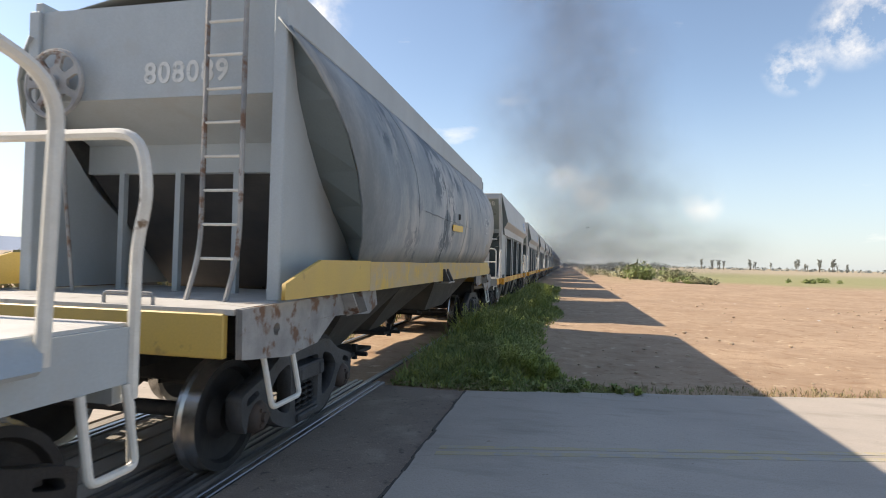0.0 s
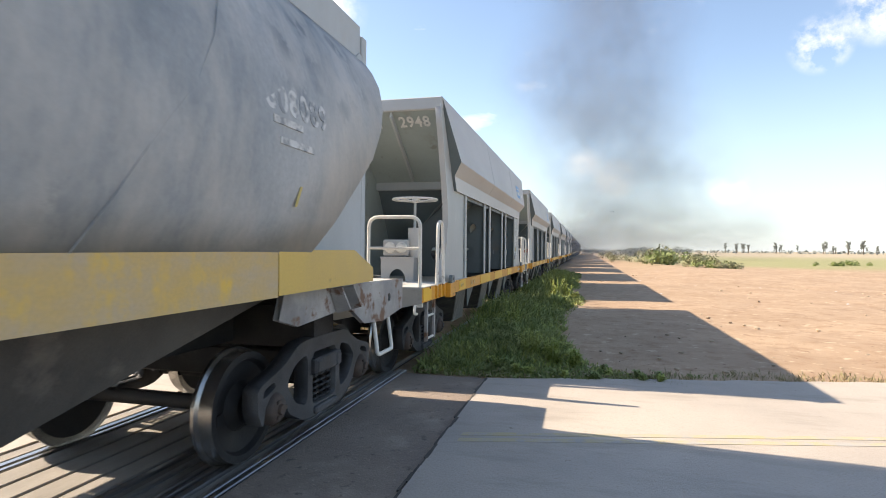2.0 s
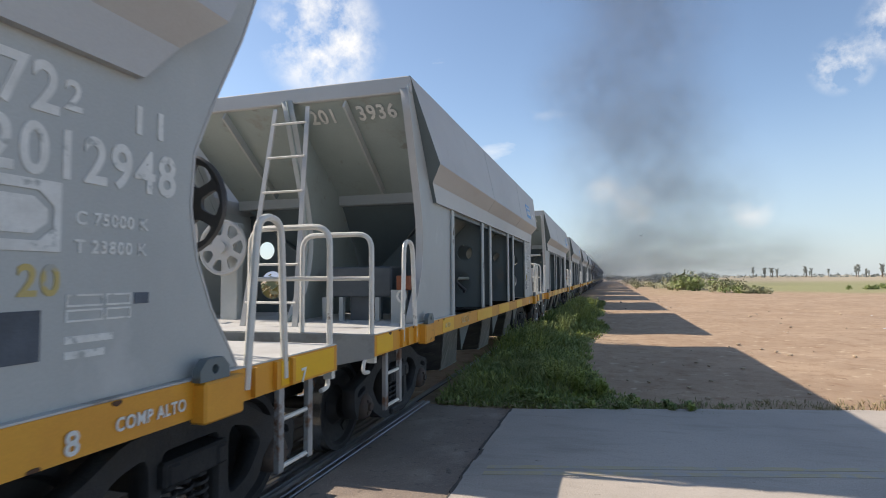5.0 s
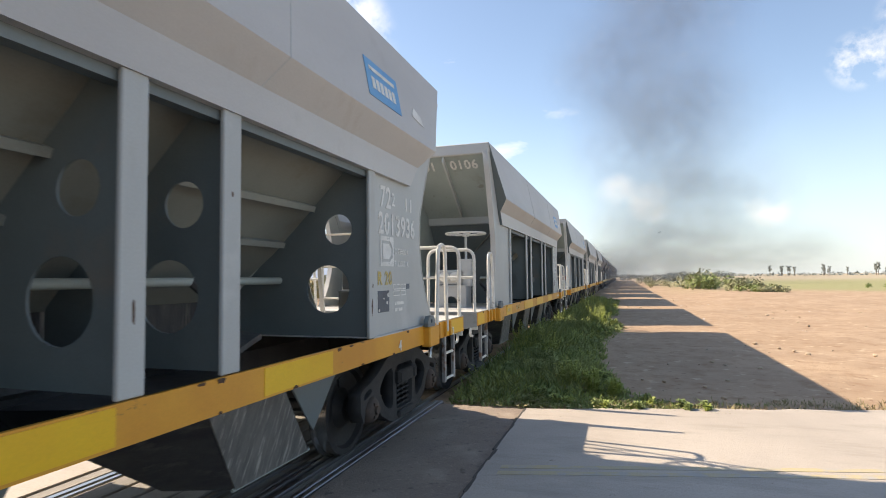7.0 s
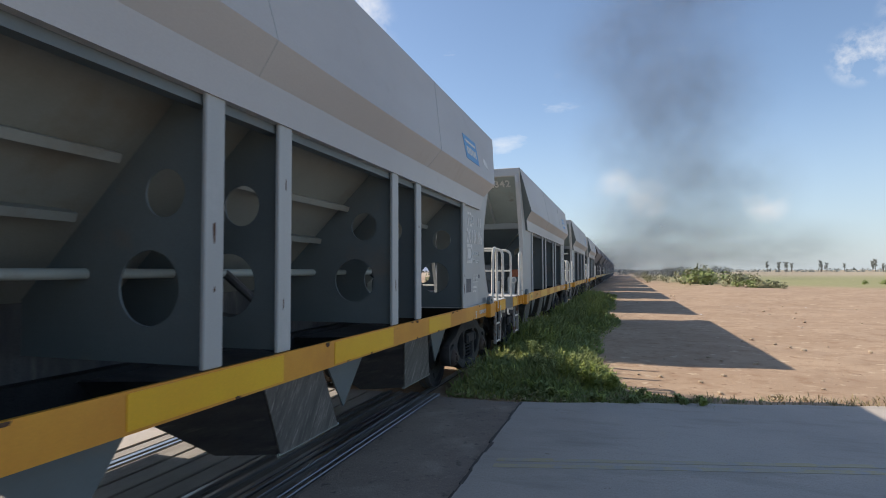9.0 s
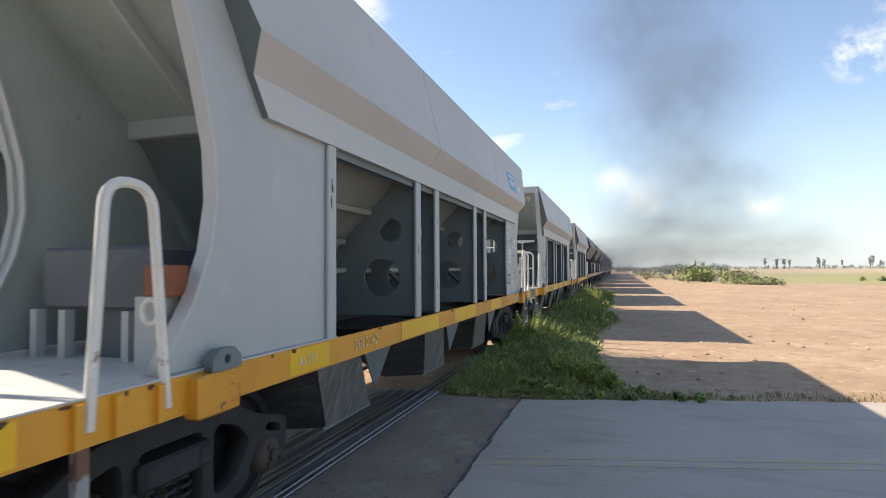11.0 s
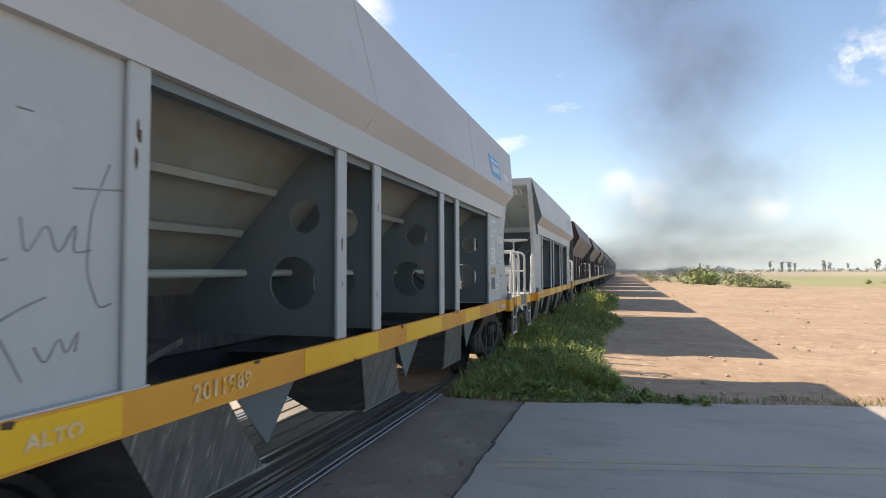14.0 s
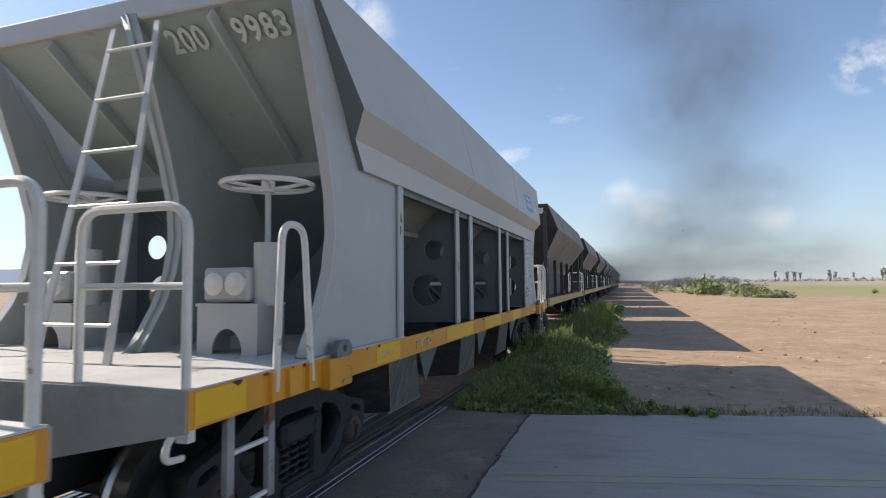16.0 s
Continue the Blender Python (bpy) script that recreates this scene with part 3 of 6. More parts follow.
def railing(parent, x0, x1, y, z0=1.10, z1=2.15, mids=(1.75,), name="end_railing"):
    bm = bmesh.new()
    tube(bm, bent([(x0, y, z0), (x0, y, z1), (x1, y, z1), (x1, y, z0)], 0.14), 0.024)
    for z in mids:
        tube(bm, [(x0, y, z), (x1, y, z)], 0.018)
    for x in (x0, x1):
        box(bm, x - 0.035, y - 0.02, z0 - 0.10, x + 0.035, y + 0.03, z0 + 0.09)
    return part(name, bm, M["white"], parent, "cream painted tubular railing", smooth=True)


def hand_wheel(parent, at, r, upright, paint=None):
    """A brake wheel with its parts; upright: a pierced cast disc that faces along the track, else a flat spoked wheel."""
    paint = paint or M["white"]
    place = Matrix.Translation(at) @ (pose(0, 0, 0, 90, 0, 0) if upright else Matrix())
    n = 28

    def piece(name, bm, over, label=""):
        bmesh.ops.transform(bm, matrix=place, verts=bm.verts[:])
        return part(name, bm, paint, over, label, smooth=True)

    if upright:
        windows = []
        for i in range(7):
            a = 2 * math.pi * i / 7
            w0, w1 = 0.24, 0.33
            quad = [(r * k * math.cos(a + d), r * k * math.sin(a + d)) for k, d in ((0.50, -w0), (0.86, -w1), (0.92, 0), (0.86, w1), (0.50, w0), (0.46, 0))]
            windows.append(soft(quad, 0.3))
        wheel = piece("brake_wheel", cut_plate(circle(0, 0, r, 36), windows, 0.03, "z", 0), parent, "pierced cast brake hand wheel")
        rim = [(0.97 * r * math.cos(2 * math.pi * i / n), 0.97 * r * math.sin(2 * math.pi * i / n), 0) for i in range(n)]
        return [wheel, piece("rim", tube(bmesh.new(), rim, 0.024, 6, closed=True), wheel), piece("hub", tube(bmesh.new(), [(0, 0, -0.10), (0, 0, 0.05)], 0.07, 12), wheel)]
    rim = [(r * math.cos(2 * math.pi * i / n), r * math.sin(2 * math.pi * i / n), 0) for i in range(n)]
    wheel = piece("brake_wheel", tube(bmesh.new(), rim, 0.020, 6, closed=True), parent, "spoked brake hand wheel")
    made = [wheel, piece("hub", tube(bmesh.new(), [(0, 0, -0.05), (0, 0, 0.03)], 0.05, 12), wheel)]
    for i in range(6):
        a = math.pi * i / 3
        line = [(0, 0, -0.03), (0.5 * r * math.cos(a + 0.12), 0.5 * r * math.sin(a + 0.12), -0.02), (r * math.cos(a), r * math.sin(a), 0)]
        made.append(piece("spoke", tube(bmesh.new(), line, 0.014, 6), wheel))
    return made


def hopper_end(wagon, rear, kind):
    """All that stands on one end platform. kind: 'wheel' with the flat hand wheels, 'box' with the air tank."""
    made = []

    def add(*a, **k):
        ob = part(*a, **k)
        made.append(ob)
        return ob

    q = -1 if rear else 1
    e = curved_edge()
    # end slope sheet with its stiffeners
    add("slope_sheet", slab(bmesh.new(), [(-1.5, 1.06, 3.80), (1.5, 1.06, 3.80), (1.5, 2.33, 2.86), (-1.5, 2.33, 2.86)], 0.02), M["slope"], wagon, "dusty grey sloping end sheet")
    # the sheet goes on below the beam; darker paint gives the shade there
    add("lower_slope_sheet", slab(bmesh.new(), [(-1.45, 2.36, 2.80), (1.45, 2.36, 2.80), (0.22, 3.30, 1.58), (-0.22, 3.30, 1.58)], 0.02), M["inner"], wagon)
    add("top_lip", box(bmesh.new(), -1.59, 1.02, 3.77, 1.59, 1.12, 3.95), M["light"], wagon, bevel=0.012)
    add("slope_beam", box(bmesh.new(), -1.5, 2.28, 2.74, 1.5, 2.40, 2.95), M["grey"], wagon, bevel=0.01)
    for x in (-0.80, 0.80):
        bm = bmesh.new()
        slab(bm, [(x - 0.012, 1.08, 3.78), (x - 0.012, 2.24, 2.93), (x - 0.012, 2.15, 2.85), (x - 0.012, 1.02, 3.68)], 0.024)
        add("stiffener", bm, M["grey"], wagon)
    # middle web with its flange along the hollow edge
    web = [(1.0, 1.26), *[(y - 0.02, z) for y, z in e[1:]], (1.15, 3.80), (2.30, 2.90), (3.3, 1.30)]
    add("middle_web", cut_plate(web, [], 0.014, "x", 0.10), M["slope"], wagon)
    fl = [(1.08, 1.26), *e[1:]]
    add("web_flange", cut_plate(fl + [(y + 0.016, z) for y, z in fl[::-1]], [], 0.14, "x", 0.10), M["grey"], wagon)
    # ladder, leaning back
    bm = bmesh.new()
    for x0, x1 in ((-0.06, -0.13), (0.36, 0.50)):
        slab(bm, [(x1 - 0.03, 0.52, 1.25), (x1 + 0.03, 0.52, 1.25), (x0 + 0.025, 1.0, 3.72), (x0 - 0.025, 1.0, 3.72)], 0.02)
    ladder = add("ladder", bm, M["light"], wagon, "pale steel end ladder")
    for i in range(6):
        t = (i + 0.62) / 6.1
        z, y = 1.25 + 2.47 * t, 0.52 + 0.48 * t
        rg = add("rung", tube(bmesh.new(), [(-0.13 + 0.07 * t, y, z), (0.50 - 0.14 * t, y, z)], 0.014, 6), M["white"], ladder)
    # railings along the edge and the hoop at the side
    for s in (1, -1):
        made.append(railing(wagon, s * 0.88, s * 1.58, 0.03))
        bm = tube(bmesh.new(), bent([(s * 1.62, 0.70, 1.12), (s * 1.62, 0.76, 2.13), (s * 1.62, 1.0, 2.13), (s * 1.62, 1.10, 1.12)], 0.12), 0.024)
        add("side_hoop", bm, M["white"], wagon, "cream tubular grab hoop", smooth=True)
        # steps under the corner
        step = add("step_ladder", box(bmesh.new(), s * 1.56, 0.31, 0.52, s * 1.60, 0.37, 1.12), M["castgrey"], wagon, bevel=0.004)
        add("stile", box(bmesh.new(), s * 1.56, 0.67, 0.52, s * 1.60, 0.73, 1.12), M["castgrey"], step, bevel=0.004)
        for z in (0.55, 0.85):
            add("tread", tube(bmesh.new(), [(s * 1.58, 0.34, z), (s * 1.58, 0.70, z)], 0.016, 6), M["white"], step)
        bm = tube(bmesh.new(), bent([(s * 1.53, 0.10, 1.04), (s * 1.53, -0.02, 1.03), (s * 1.53, -0.05, 0.92), (s * 1.53, 0.07, 0.91)], 0.06), 0.018)
        add("rope_hook", bm, M["white"], wagon, smooth=True)
        # lug above the sill
        bm = cut_plate([(1.33, 1.24), (1.55, 1.24), (1.55, 1.30), (1.50, 1.35), (1.38, 1.35), (1.33, 1.30)], [circle(1.44, 1.295, 0.025, 12)], 0.05, "x", s * 1.66)
        add("jacking_lug", bm, M["inner"], wagon)
        # pedestal with arch, valve box, flat hand wheel
        if kind == "wheel":
            cx = s * 0.88
            arch = [(cx + 0.13 * math.cos(a), 1.25 + 0.17 * math.sin(a) + 0.02) for a in (math.pi * i / 10 for i in range(11))]
            bm = cut_plate([(cx - 0.26, 1.25), (cx - 0.13, 1.25), *arch[::-1][0:], (cx + 0.13, 1.25), (cx + 0.26, 1.25), (cx + 0.26, 1.60), (cx - 0.26, 1.60)], [], 0.02, "y", 1.18)
            box(bm, cx - 0.27, 1.16, 1.60, cx + 0.27, 1.50, 1.62)
            box(bm, cx + 0.235, 1.19, 1.25, cx + 0.26, 1.50, 1.60)
            box(bm, cx - 0.26, 1.19, 1.25, cx - 0.235, 1.50, 1.60)
            add("pedestal", bm, M["light"], wagon, "pale arched brake pedestal")
            gear = add("gear_box", box(bmesh.new(), cx - 0.24, 1.20, 1.63, cx + 0.16, 1.48, 1.88), M["light"], wagon, bevel=0.02)
            for k in (-0.12, 0.06):
                bm = lathe(bmesh.new(), [(0, 0.085), (0.03, 0.085), (0.05, 0.05)], (0, 0, 0), 14)
                bmesh.ops.transform(bm, matrix=Matrix.Translation((cx + k, 1.20, 1.76)) @ pose(0, 0, 0, 0, 0, -90), verts=bm.verts[:])
                add("cover", bm, M["white"], gear)
            add("valve_post", tube(bmesh.new(), [(cx + 0.22, 1.34, 1.60), (cx + 0.22, 1.34, 2.06)], 0.10, 14), M["light"], wagon, smooth=True)
            add("wheel_stem", tube(bmesh.new(), [(cx + 0.22, 1.34, 2.06), (cx + 0.22, 1.34, 2.48)], 0.022, 8), M["grey"], wagon, smooth=True)
            made.extend(hand_wheel(wagon, (cx + 0.22, 1.34, 2.49), 0.33, False))
        elif s == q:
            bm = box(bmesh.new(), q * 0.36, 1.45, 1.53, q * 1.20, 1.95, 1.89)
            add("air_tank_box", bm, M["tankbox"], wagon, "dark grey steel box on stands", bevel=0.02)
            for x in (0.34, 0.56, 1.02):
                add("stand", box(bmesh.new(), q * x, 1.40, 1.25, q * (x + 0.05), 1.46, 1.53), M["grey"], wagon)
            add("box_foot", box(bmesh.new(), q * 0.66, 1.5, 1.25, q * 0.95, 1.8, 1.53), M["tankbox"], wagon)
            add("control_box", box(bmesh.new(), q * 1.35, 1.22, 1.62, q * 1.51, 1.36, 1.78), M["red"], wagon, "rust red control box", bevel=0.01)
            bm = tube(bmesh.new(), [(q * 1.42 + 0.05 * math.cos(a), 1.2, 1.55 + 0.06 * math.sin(a)) for a in (2 * math.pi * i / 12 for i in range(12))], 0.014, 6, closed=True)
            add("pull_ring", bm, M["white"], wagon)
            add("control_post", box(bmesh.new(), q * 1.28, 1.24, 1.25, q * 1.44, 1.36, 1.62), M["grey"], wagon)
        else:
            bm = box(bmesh.new(), -q * 1.02, 1.30, 1.25, -q * 0.78, 1.42, 2.45)
            add("wheel_column", bm, M["grey"], wagon, bevel=0.01)
            made.extend(hand_wheel(wagon, (-q * 0.90, 1.18 if not rear else 0.80, 2.14 if not rear else 2.25), 0.33, True, M["light"] if not rear else M["black"]))
    # end sill, deeper in the middle, with the coupler
    bm = cut_plate([(-1.62, 1.246), (1.62, 1.246), (1.62, 1.05), (0.45, 0.80), (-0.45, 0.80), (-1.62, 1.05)], [], 0.03, "y", 0.0)
    add("end_sill", bm, M["sillgrey"], wagon, "pale grey tapered end sill")
    bm = bmesh.new()
    box(bm, -0.12, -0.42, 0.74, 0.12, 0.3, 0.98)
    box(bm, -0.20, -0.44, 0.72, 0.20, -0.30, 1.0)
    box(bm, -0.50, 0.04, 0.56, 0.50, 0.70, 0.95)
    tube(bm, bent([(0.28, 0.0, 0.78), (0.28, -0.2, 0.62), (0.22, -0.36, 0.45), (0.16, -0.42, 0.60)], 0.1), 0.025)
    add("coupler", bm, M["dark"], wagon, bevel=0.01)
    if rear:
        for ob in made:
            if ob.parent == wagon or ob.parent in made:
                mirror_y(ob, LEN)
    return made


def hopper_wagon(name, kind):
    """A pale grey two-sided ballast hopper on bogies; its front deck edge lies at y = 0, the rail tops at z = 0."""
    wagon = new(name)
    hw = 1.60
    # underframe and deck
    bm = bmesh.new()
    box(bm, -0.35, 0.1, 0.80, 0.35, LEN - 0.1, 1.10)
    for y in BOGIES:
        box(bm, -1.2, y - 0.2, 0.80, 1.2, y + 0.2, 1.18)
    part("centre_sill", bm, M["dark"], wagon)
    for y0, y1 in ((0.0, 2.75), (LEN - 2.75, LEN)):
        part("deck", box(bmesh.new(), -1.622, y0 + 0.004, 1.247, 1.622, y1 - 0.004, DZ + 0.006), M["deck"], wagon, "sunlit worn pale deck plate")
    for s in (1, -1):
        bm = box(bmesh.new(), s * 1.60, 0.0, 1.06, s * 1.625, LEN, 1.246)
        side = part("side_sill", bm, M["orange"], wagon, "chipped orange yellow side sill")
        for y0, y1 in ((0.04, 0.42), (2.1, 2.6), (4.0, 5.15), (5.8, 6.9), (7.9, 8.7), (11.4, 12.1)):
            part("reflective_band", box(bmesh.new(), s * 1.6255, y0, 1.075, s * 1.629, y1, 1.235), M["yellow"], side, "bright yellow painted band")
        for y0 in (1.22, LEN - 1.53):
            bm = box(bmesh.new(), s * 1.60, y0, 1.03, s * 1.70, y0 + 0.31, 1.238)
            part("jacking_bracket", bm, M["orange"], wagon, bevel=0.012)
        for y0 in (0.62, 0.80, 1.02, LEN - 0.66, LEN - 0.84, LEN - 1.06):
            part("sill_rib", box(bmesh.new(), s * 1.625, y0, 1.07, s * 1.655, y0 + 0.035, 1.24), M["orange"], side)
    # side plates with the hollow edge, at both ends
    e = curved_edge()
    for s in (1, -1):
        for rear in (False, True):
            e = rear_edge() if rear else curved_edge()
            outline = [*e, (e[-1][0] + 0.08, 3.90), (1.60, 3.30), (1.94, 2.72), (2.76, 2.66), (2.76, 1.255)]
            if rear:
                outline = [(LEN - y, z) for y, z in outline[::-1]]
            part("side_plate", cut_plate(outline, [], 0.016, "x", s * 1.572), M["grey"], wagon, "grey side plate with hollow curved edge")
            fl = [(y - 0.012, z) for y, z in e] + [(y + 0.004, z) for y, z in e[::-1]]
            if rear:
                fl = [(LEN - y, z) for y, z in fl[::-1]]
            part("edge_flange", cut_plate(fl, [], 0.085, "x", s * 1.542), M["light"], wagon)
        # flaring hopper side: top edge, knuckle, foot
        prof = [(1.59, 3.95), (1.755, 3.085), (1.625, 2.885), (1.625, 2.665)]
        ends = [(1.04, 1.61, 1.72, 1.87), (LEN - 0.87, LEN - 1.46, LEN - 1.66, LEN - 1.87)]
        bm = bmesh.new()
        rows = [[bm.verts.new((s * x, yy[i], z)) for i, (x, z) in enumerate(prof)] for yy in ends]
        inner = [[bm.verts.new((s * 1.56, yy[i], z)) for i, (x, z) in enumerate(prof)] for yy in ends]
        for i in range(3):
            bm.faces.new((rows[0][i], rows[1][i], rows[1][i + 1], rows[0][i + 1]))
        for yy in ends:
            rim = [(s * x, yy[i], z) for i, (x, z) in enumerate(prof)]
            back = [(s * 1.56, yy[i], z) for i, (x, z) in enumerate(prof)]
            eb = bmesh.new()
            for i in range(3):
                eb.faces.new([eb.verts.new(c) for c in (rim[i], rim[i + 1], back[i + 1], back[i])])
            bmesh.ops.remove_doubles(eb, verts=eb.verts[:], dist=0.0001)
            # inset end: its shade is painted in with the dark grey
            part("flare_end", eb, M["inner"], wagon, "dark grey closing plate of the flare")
        bm.faces.new((rows[0][3], rows[1][3], inner[1][3], inner[0][3]))
        bm.faces.new((rows[0][0], rows[1][0], inner[1][0], inner[0][0]))
        part("hopper_side", bm, M["light"], wagon, "pale flared upper hopper side over an upright chord", bevel=0.0)
        # weld lines round the joints of the plates
        for i, k in ((0, 0.36), (0, 0.70), (1, 0.36), (1, 0.70)):
            (xa, za), (xb, zb) = prof[i], prof[i + 1]
            ya, yb = [ends[0][j] + (ends[1][j] - ends[0][j]) * k for j in (i, i + 1)]
            part("weld_seam", tube(bmesh.new(), [(s * xa, ya, za), (s * xb, yb, zb)], 0.004, 5), M["grey"], wagon)
        part("top_chord", box(bmesh.new(), s * 1.50, 2.74, 2.61, s * 1.575, LEN - 2.74, 2.70), M["inner"], wagon)
        # the posts
        for y in POSTS:
            w = 0.06 if y in (POSTS[0], POSTS[-1]) else 0.072
            part("post", box(bmesh.new(), s * 1.583, y - w, 1.25, s * 1.612, y + w, 2.69), M["grey"], wagon, bevel=0.006)
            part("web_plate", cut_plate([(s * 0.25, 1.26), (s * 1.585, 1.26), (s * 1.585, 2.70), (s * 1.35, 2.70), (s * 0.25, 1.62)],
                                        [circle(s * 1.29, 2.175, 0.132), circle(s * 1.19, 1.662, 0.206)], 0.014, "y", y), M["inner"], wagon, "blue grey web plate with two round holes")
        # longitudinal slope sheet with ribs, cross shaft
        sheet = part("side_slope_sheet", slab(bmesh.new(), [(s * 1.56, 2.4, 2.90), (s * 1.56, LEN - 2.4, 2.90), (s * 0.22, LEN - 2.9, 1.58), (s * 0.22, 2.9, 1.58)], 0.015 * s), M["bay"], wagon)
        for y0, y1 in ((2.78, 4.40), (5.12, 7.0), (7.72, 9.30)):
            for z in (2.36, 2.06):
                x = 1.34 - (2.69 - z)
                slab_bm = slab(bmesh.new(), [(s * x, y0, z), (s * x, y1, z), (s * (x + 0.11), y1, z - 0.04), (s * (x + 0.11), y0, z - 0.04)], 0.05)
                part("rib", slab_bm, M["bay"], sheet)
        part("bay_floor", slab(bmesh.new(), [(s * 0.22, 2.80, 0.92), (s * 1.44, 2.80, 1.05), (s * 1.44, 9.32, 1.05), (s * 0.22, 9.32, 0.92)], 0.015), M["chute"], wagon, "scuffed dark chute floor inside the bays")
        # added plate: shuts out the sunlit ground so the bay stays dark
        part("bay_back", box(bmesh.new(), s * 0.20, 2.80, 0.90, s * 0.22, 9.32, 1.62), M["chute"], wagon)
        part("door_shaft", tube(bmesh.new(), [(s * 0.74, 2.8, 1.74), (s * 0.74, LEN - 2.8, 1.74)], 0.032, 10), M["slope"], wagon, smooth=True)
        # linkage of the doors in each bay
        for y in (3.2, 5.7, 8.3):
            bm = bmesh.new()
            tube(bm, [(s * 0.74, y, 1.74), (s * 0.98, y + 0.06, 1.52), (s * 0.85, y + 0.1, 1.30)], 0.035, 8)
            slab(bm, [(s * 0.55, y - 0.2, 1.30), (s * 1.15, y - 0.1, 1.26), (s * 1.1, y + 0.3, 1.36), (s * 0.5, y + 0.25, 1.42)], 0.04)
            part("door_lever", bm, M["chute"], wagon)
        # outlet chutes below the sill
        for y0 in (2.72, 5.18, 7.62):
            bm = bmesh.new()
            v = [bm.verts.new((s * x, y0 + y, z)) for x, y, z in ((1.44, 0.0, 1.06), (1.44, 0.72, 1.06), (1.23, 1.38, 0.42), (1.23, 0.52, 0.42), (0.25, -0.40, 1.06), (0.25, 1.40, 1.06), (0.72, 1.36, 0.38), (0.72, 0.46, 0.38))]
            for f in ((4, 7, 6, 5), (0, 3, 7, 4), (3, 2, 6, 7), (0, 4, 5, 1), (1, 5, 6, 2), (0, 1, 2, 3)):
                bm.faces.new([v[k] for k in f])
            chute = part("outlet_chute", bm, M["chute"], wagon, "scuffed dark steel outlet chute")
            part("chute_face", slab(bmesh.new(), [(s * 1.446, y0, 1.06), (s * 1.446, y0 + 0.72, 1.06), (s * 1.237, y0 + 1.38, 0.42), (s * 1.237, y0 + 0.52, 0.42)], 0.010 * s), M["scraped"], chute, "scraped steel face with bright streaks")
            bm = slab(bmesh.new(), [(s * 1.45, y0 + 0.78, 1.06), (s * 1.45, y0 + 1.46, 1.06), (s * 1.36, y0 + 1.24, 0.62)], 0.014 * s)
            part("chute_cheek", bm, M["inner"], chute, "blue grey triangular cheek plate")
            part("chute_lip", tube(bmesh.new(), [(s * 1.236, y0 + 0.50, 0.42), (s * 1.236, y0 + 1.40, 0.42)], 0.013, 6), M["slope"], chute)
    # roof edge ties inside
    bm = bmesh.new()
    for y in (3.5, 6.07, 8.6):
        tube(bm, [(-1.55, y, 3.85), (1.55, y, 3.85)], 0.03, 8)
    part("cross_tie", bm, M["grey"], wagon)
    hopper_end(wagon, False, kind)
    hopper_end(wagon, True, "box" if kind == "wheel" else "wheel")
    for y in BOGIES:
        bogie(wagon, y, M["dustcast"])
    scuffs(wagon)
    # blue sign with white bars, pale stencil marks
    def flare(y, z, out=0.006):
        return (1.59 + (3.95 - z) * 0.165 / 0.865 + out, y, z)
    sg = part("blue_sign", slab(bmesh.new(), [flare(9.12, 3.23), flare(9.80, 3.23), flare(9.80, 3.56), flare(9.12, 3.56)], 0.004), M["blue"], wagon, "blue sign plate with pale bars")
    for y0, y1, z0, z1 in ((9.19, 9.72, 3.465, 3.50), *((9.21 + 0.085 * i, 9.27 + 0.085 * i, 3.31, 3.41) for i in range(6))):
        part("sign_bar", slab(bmesh.new(), [flare(y0, z0, .009), flare(y1, z0, .009), flare(y1, z1, .009), flare(y0, z1, .009)], 0.003), M["stencil"], sg)
    part("emblem", slab(bmesh.new(), [flare(10.1, 3.32), flare(10.42, 3.28), flare(10.36, 3.38), flare(10.18, 3.42)], 0.003), M["stencil"], wagon)
    bm = merged(cut_plate([(9.63, 1.86), (9.93, 1.86), (9.93, 2.13), (9.63, 2.13)], [[(9.66, 1.90), (9.84, 1.90), (9.90, 1.955), (9.90, 2.035), (9.84, 2.09), (9.66, 2.09)]], 0.003, "x", 1.584))
    part("stencil_emblem", bm, M["stencil"], wagon)
    part("emblem_badge", cut_plate([(9.685, 1.925), (9.82, 1.925), (9.875, 1.97), (9.875, 2.02), (9.82, 2.065), (9.685, 2.065)], [], 0.003, "x", 1.584), M["stencil"], wagon)
    for y0, y1, z in ((9.96, 10.18, 1.50), (9.96, 10.14, 1.44)):
        part("stencil_bar", box(bmesh.new(), 1.580, y0, z, 1.584, y1, z + 0.030), M["stencil"], wagon)
    return wagon


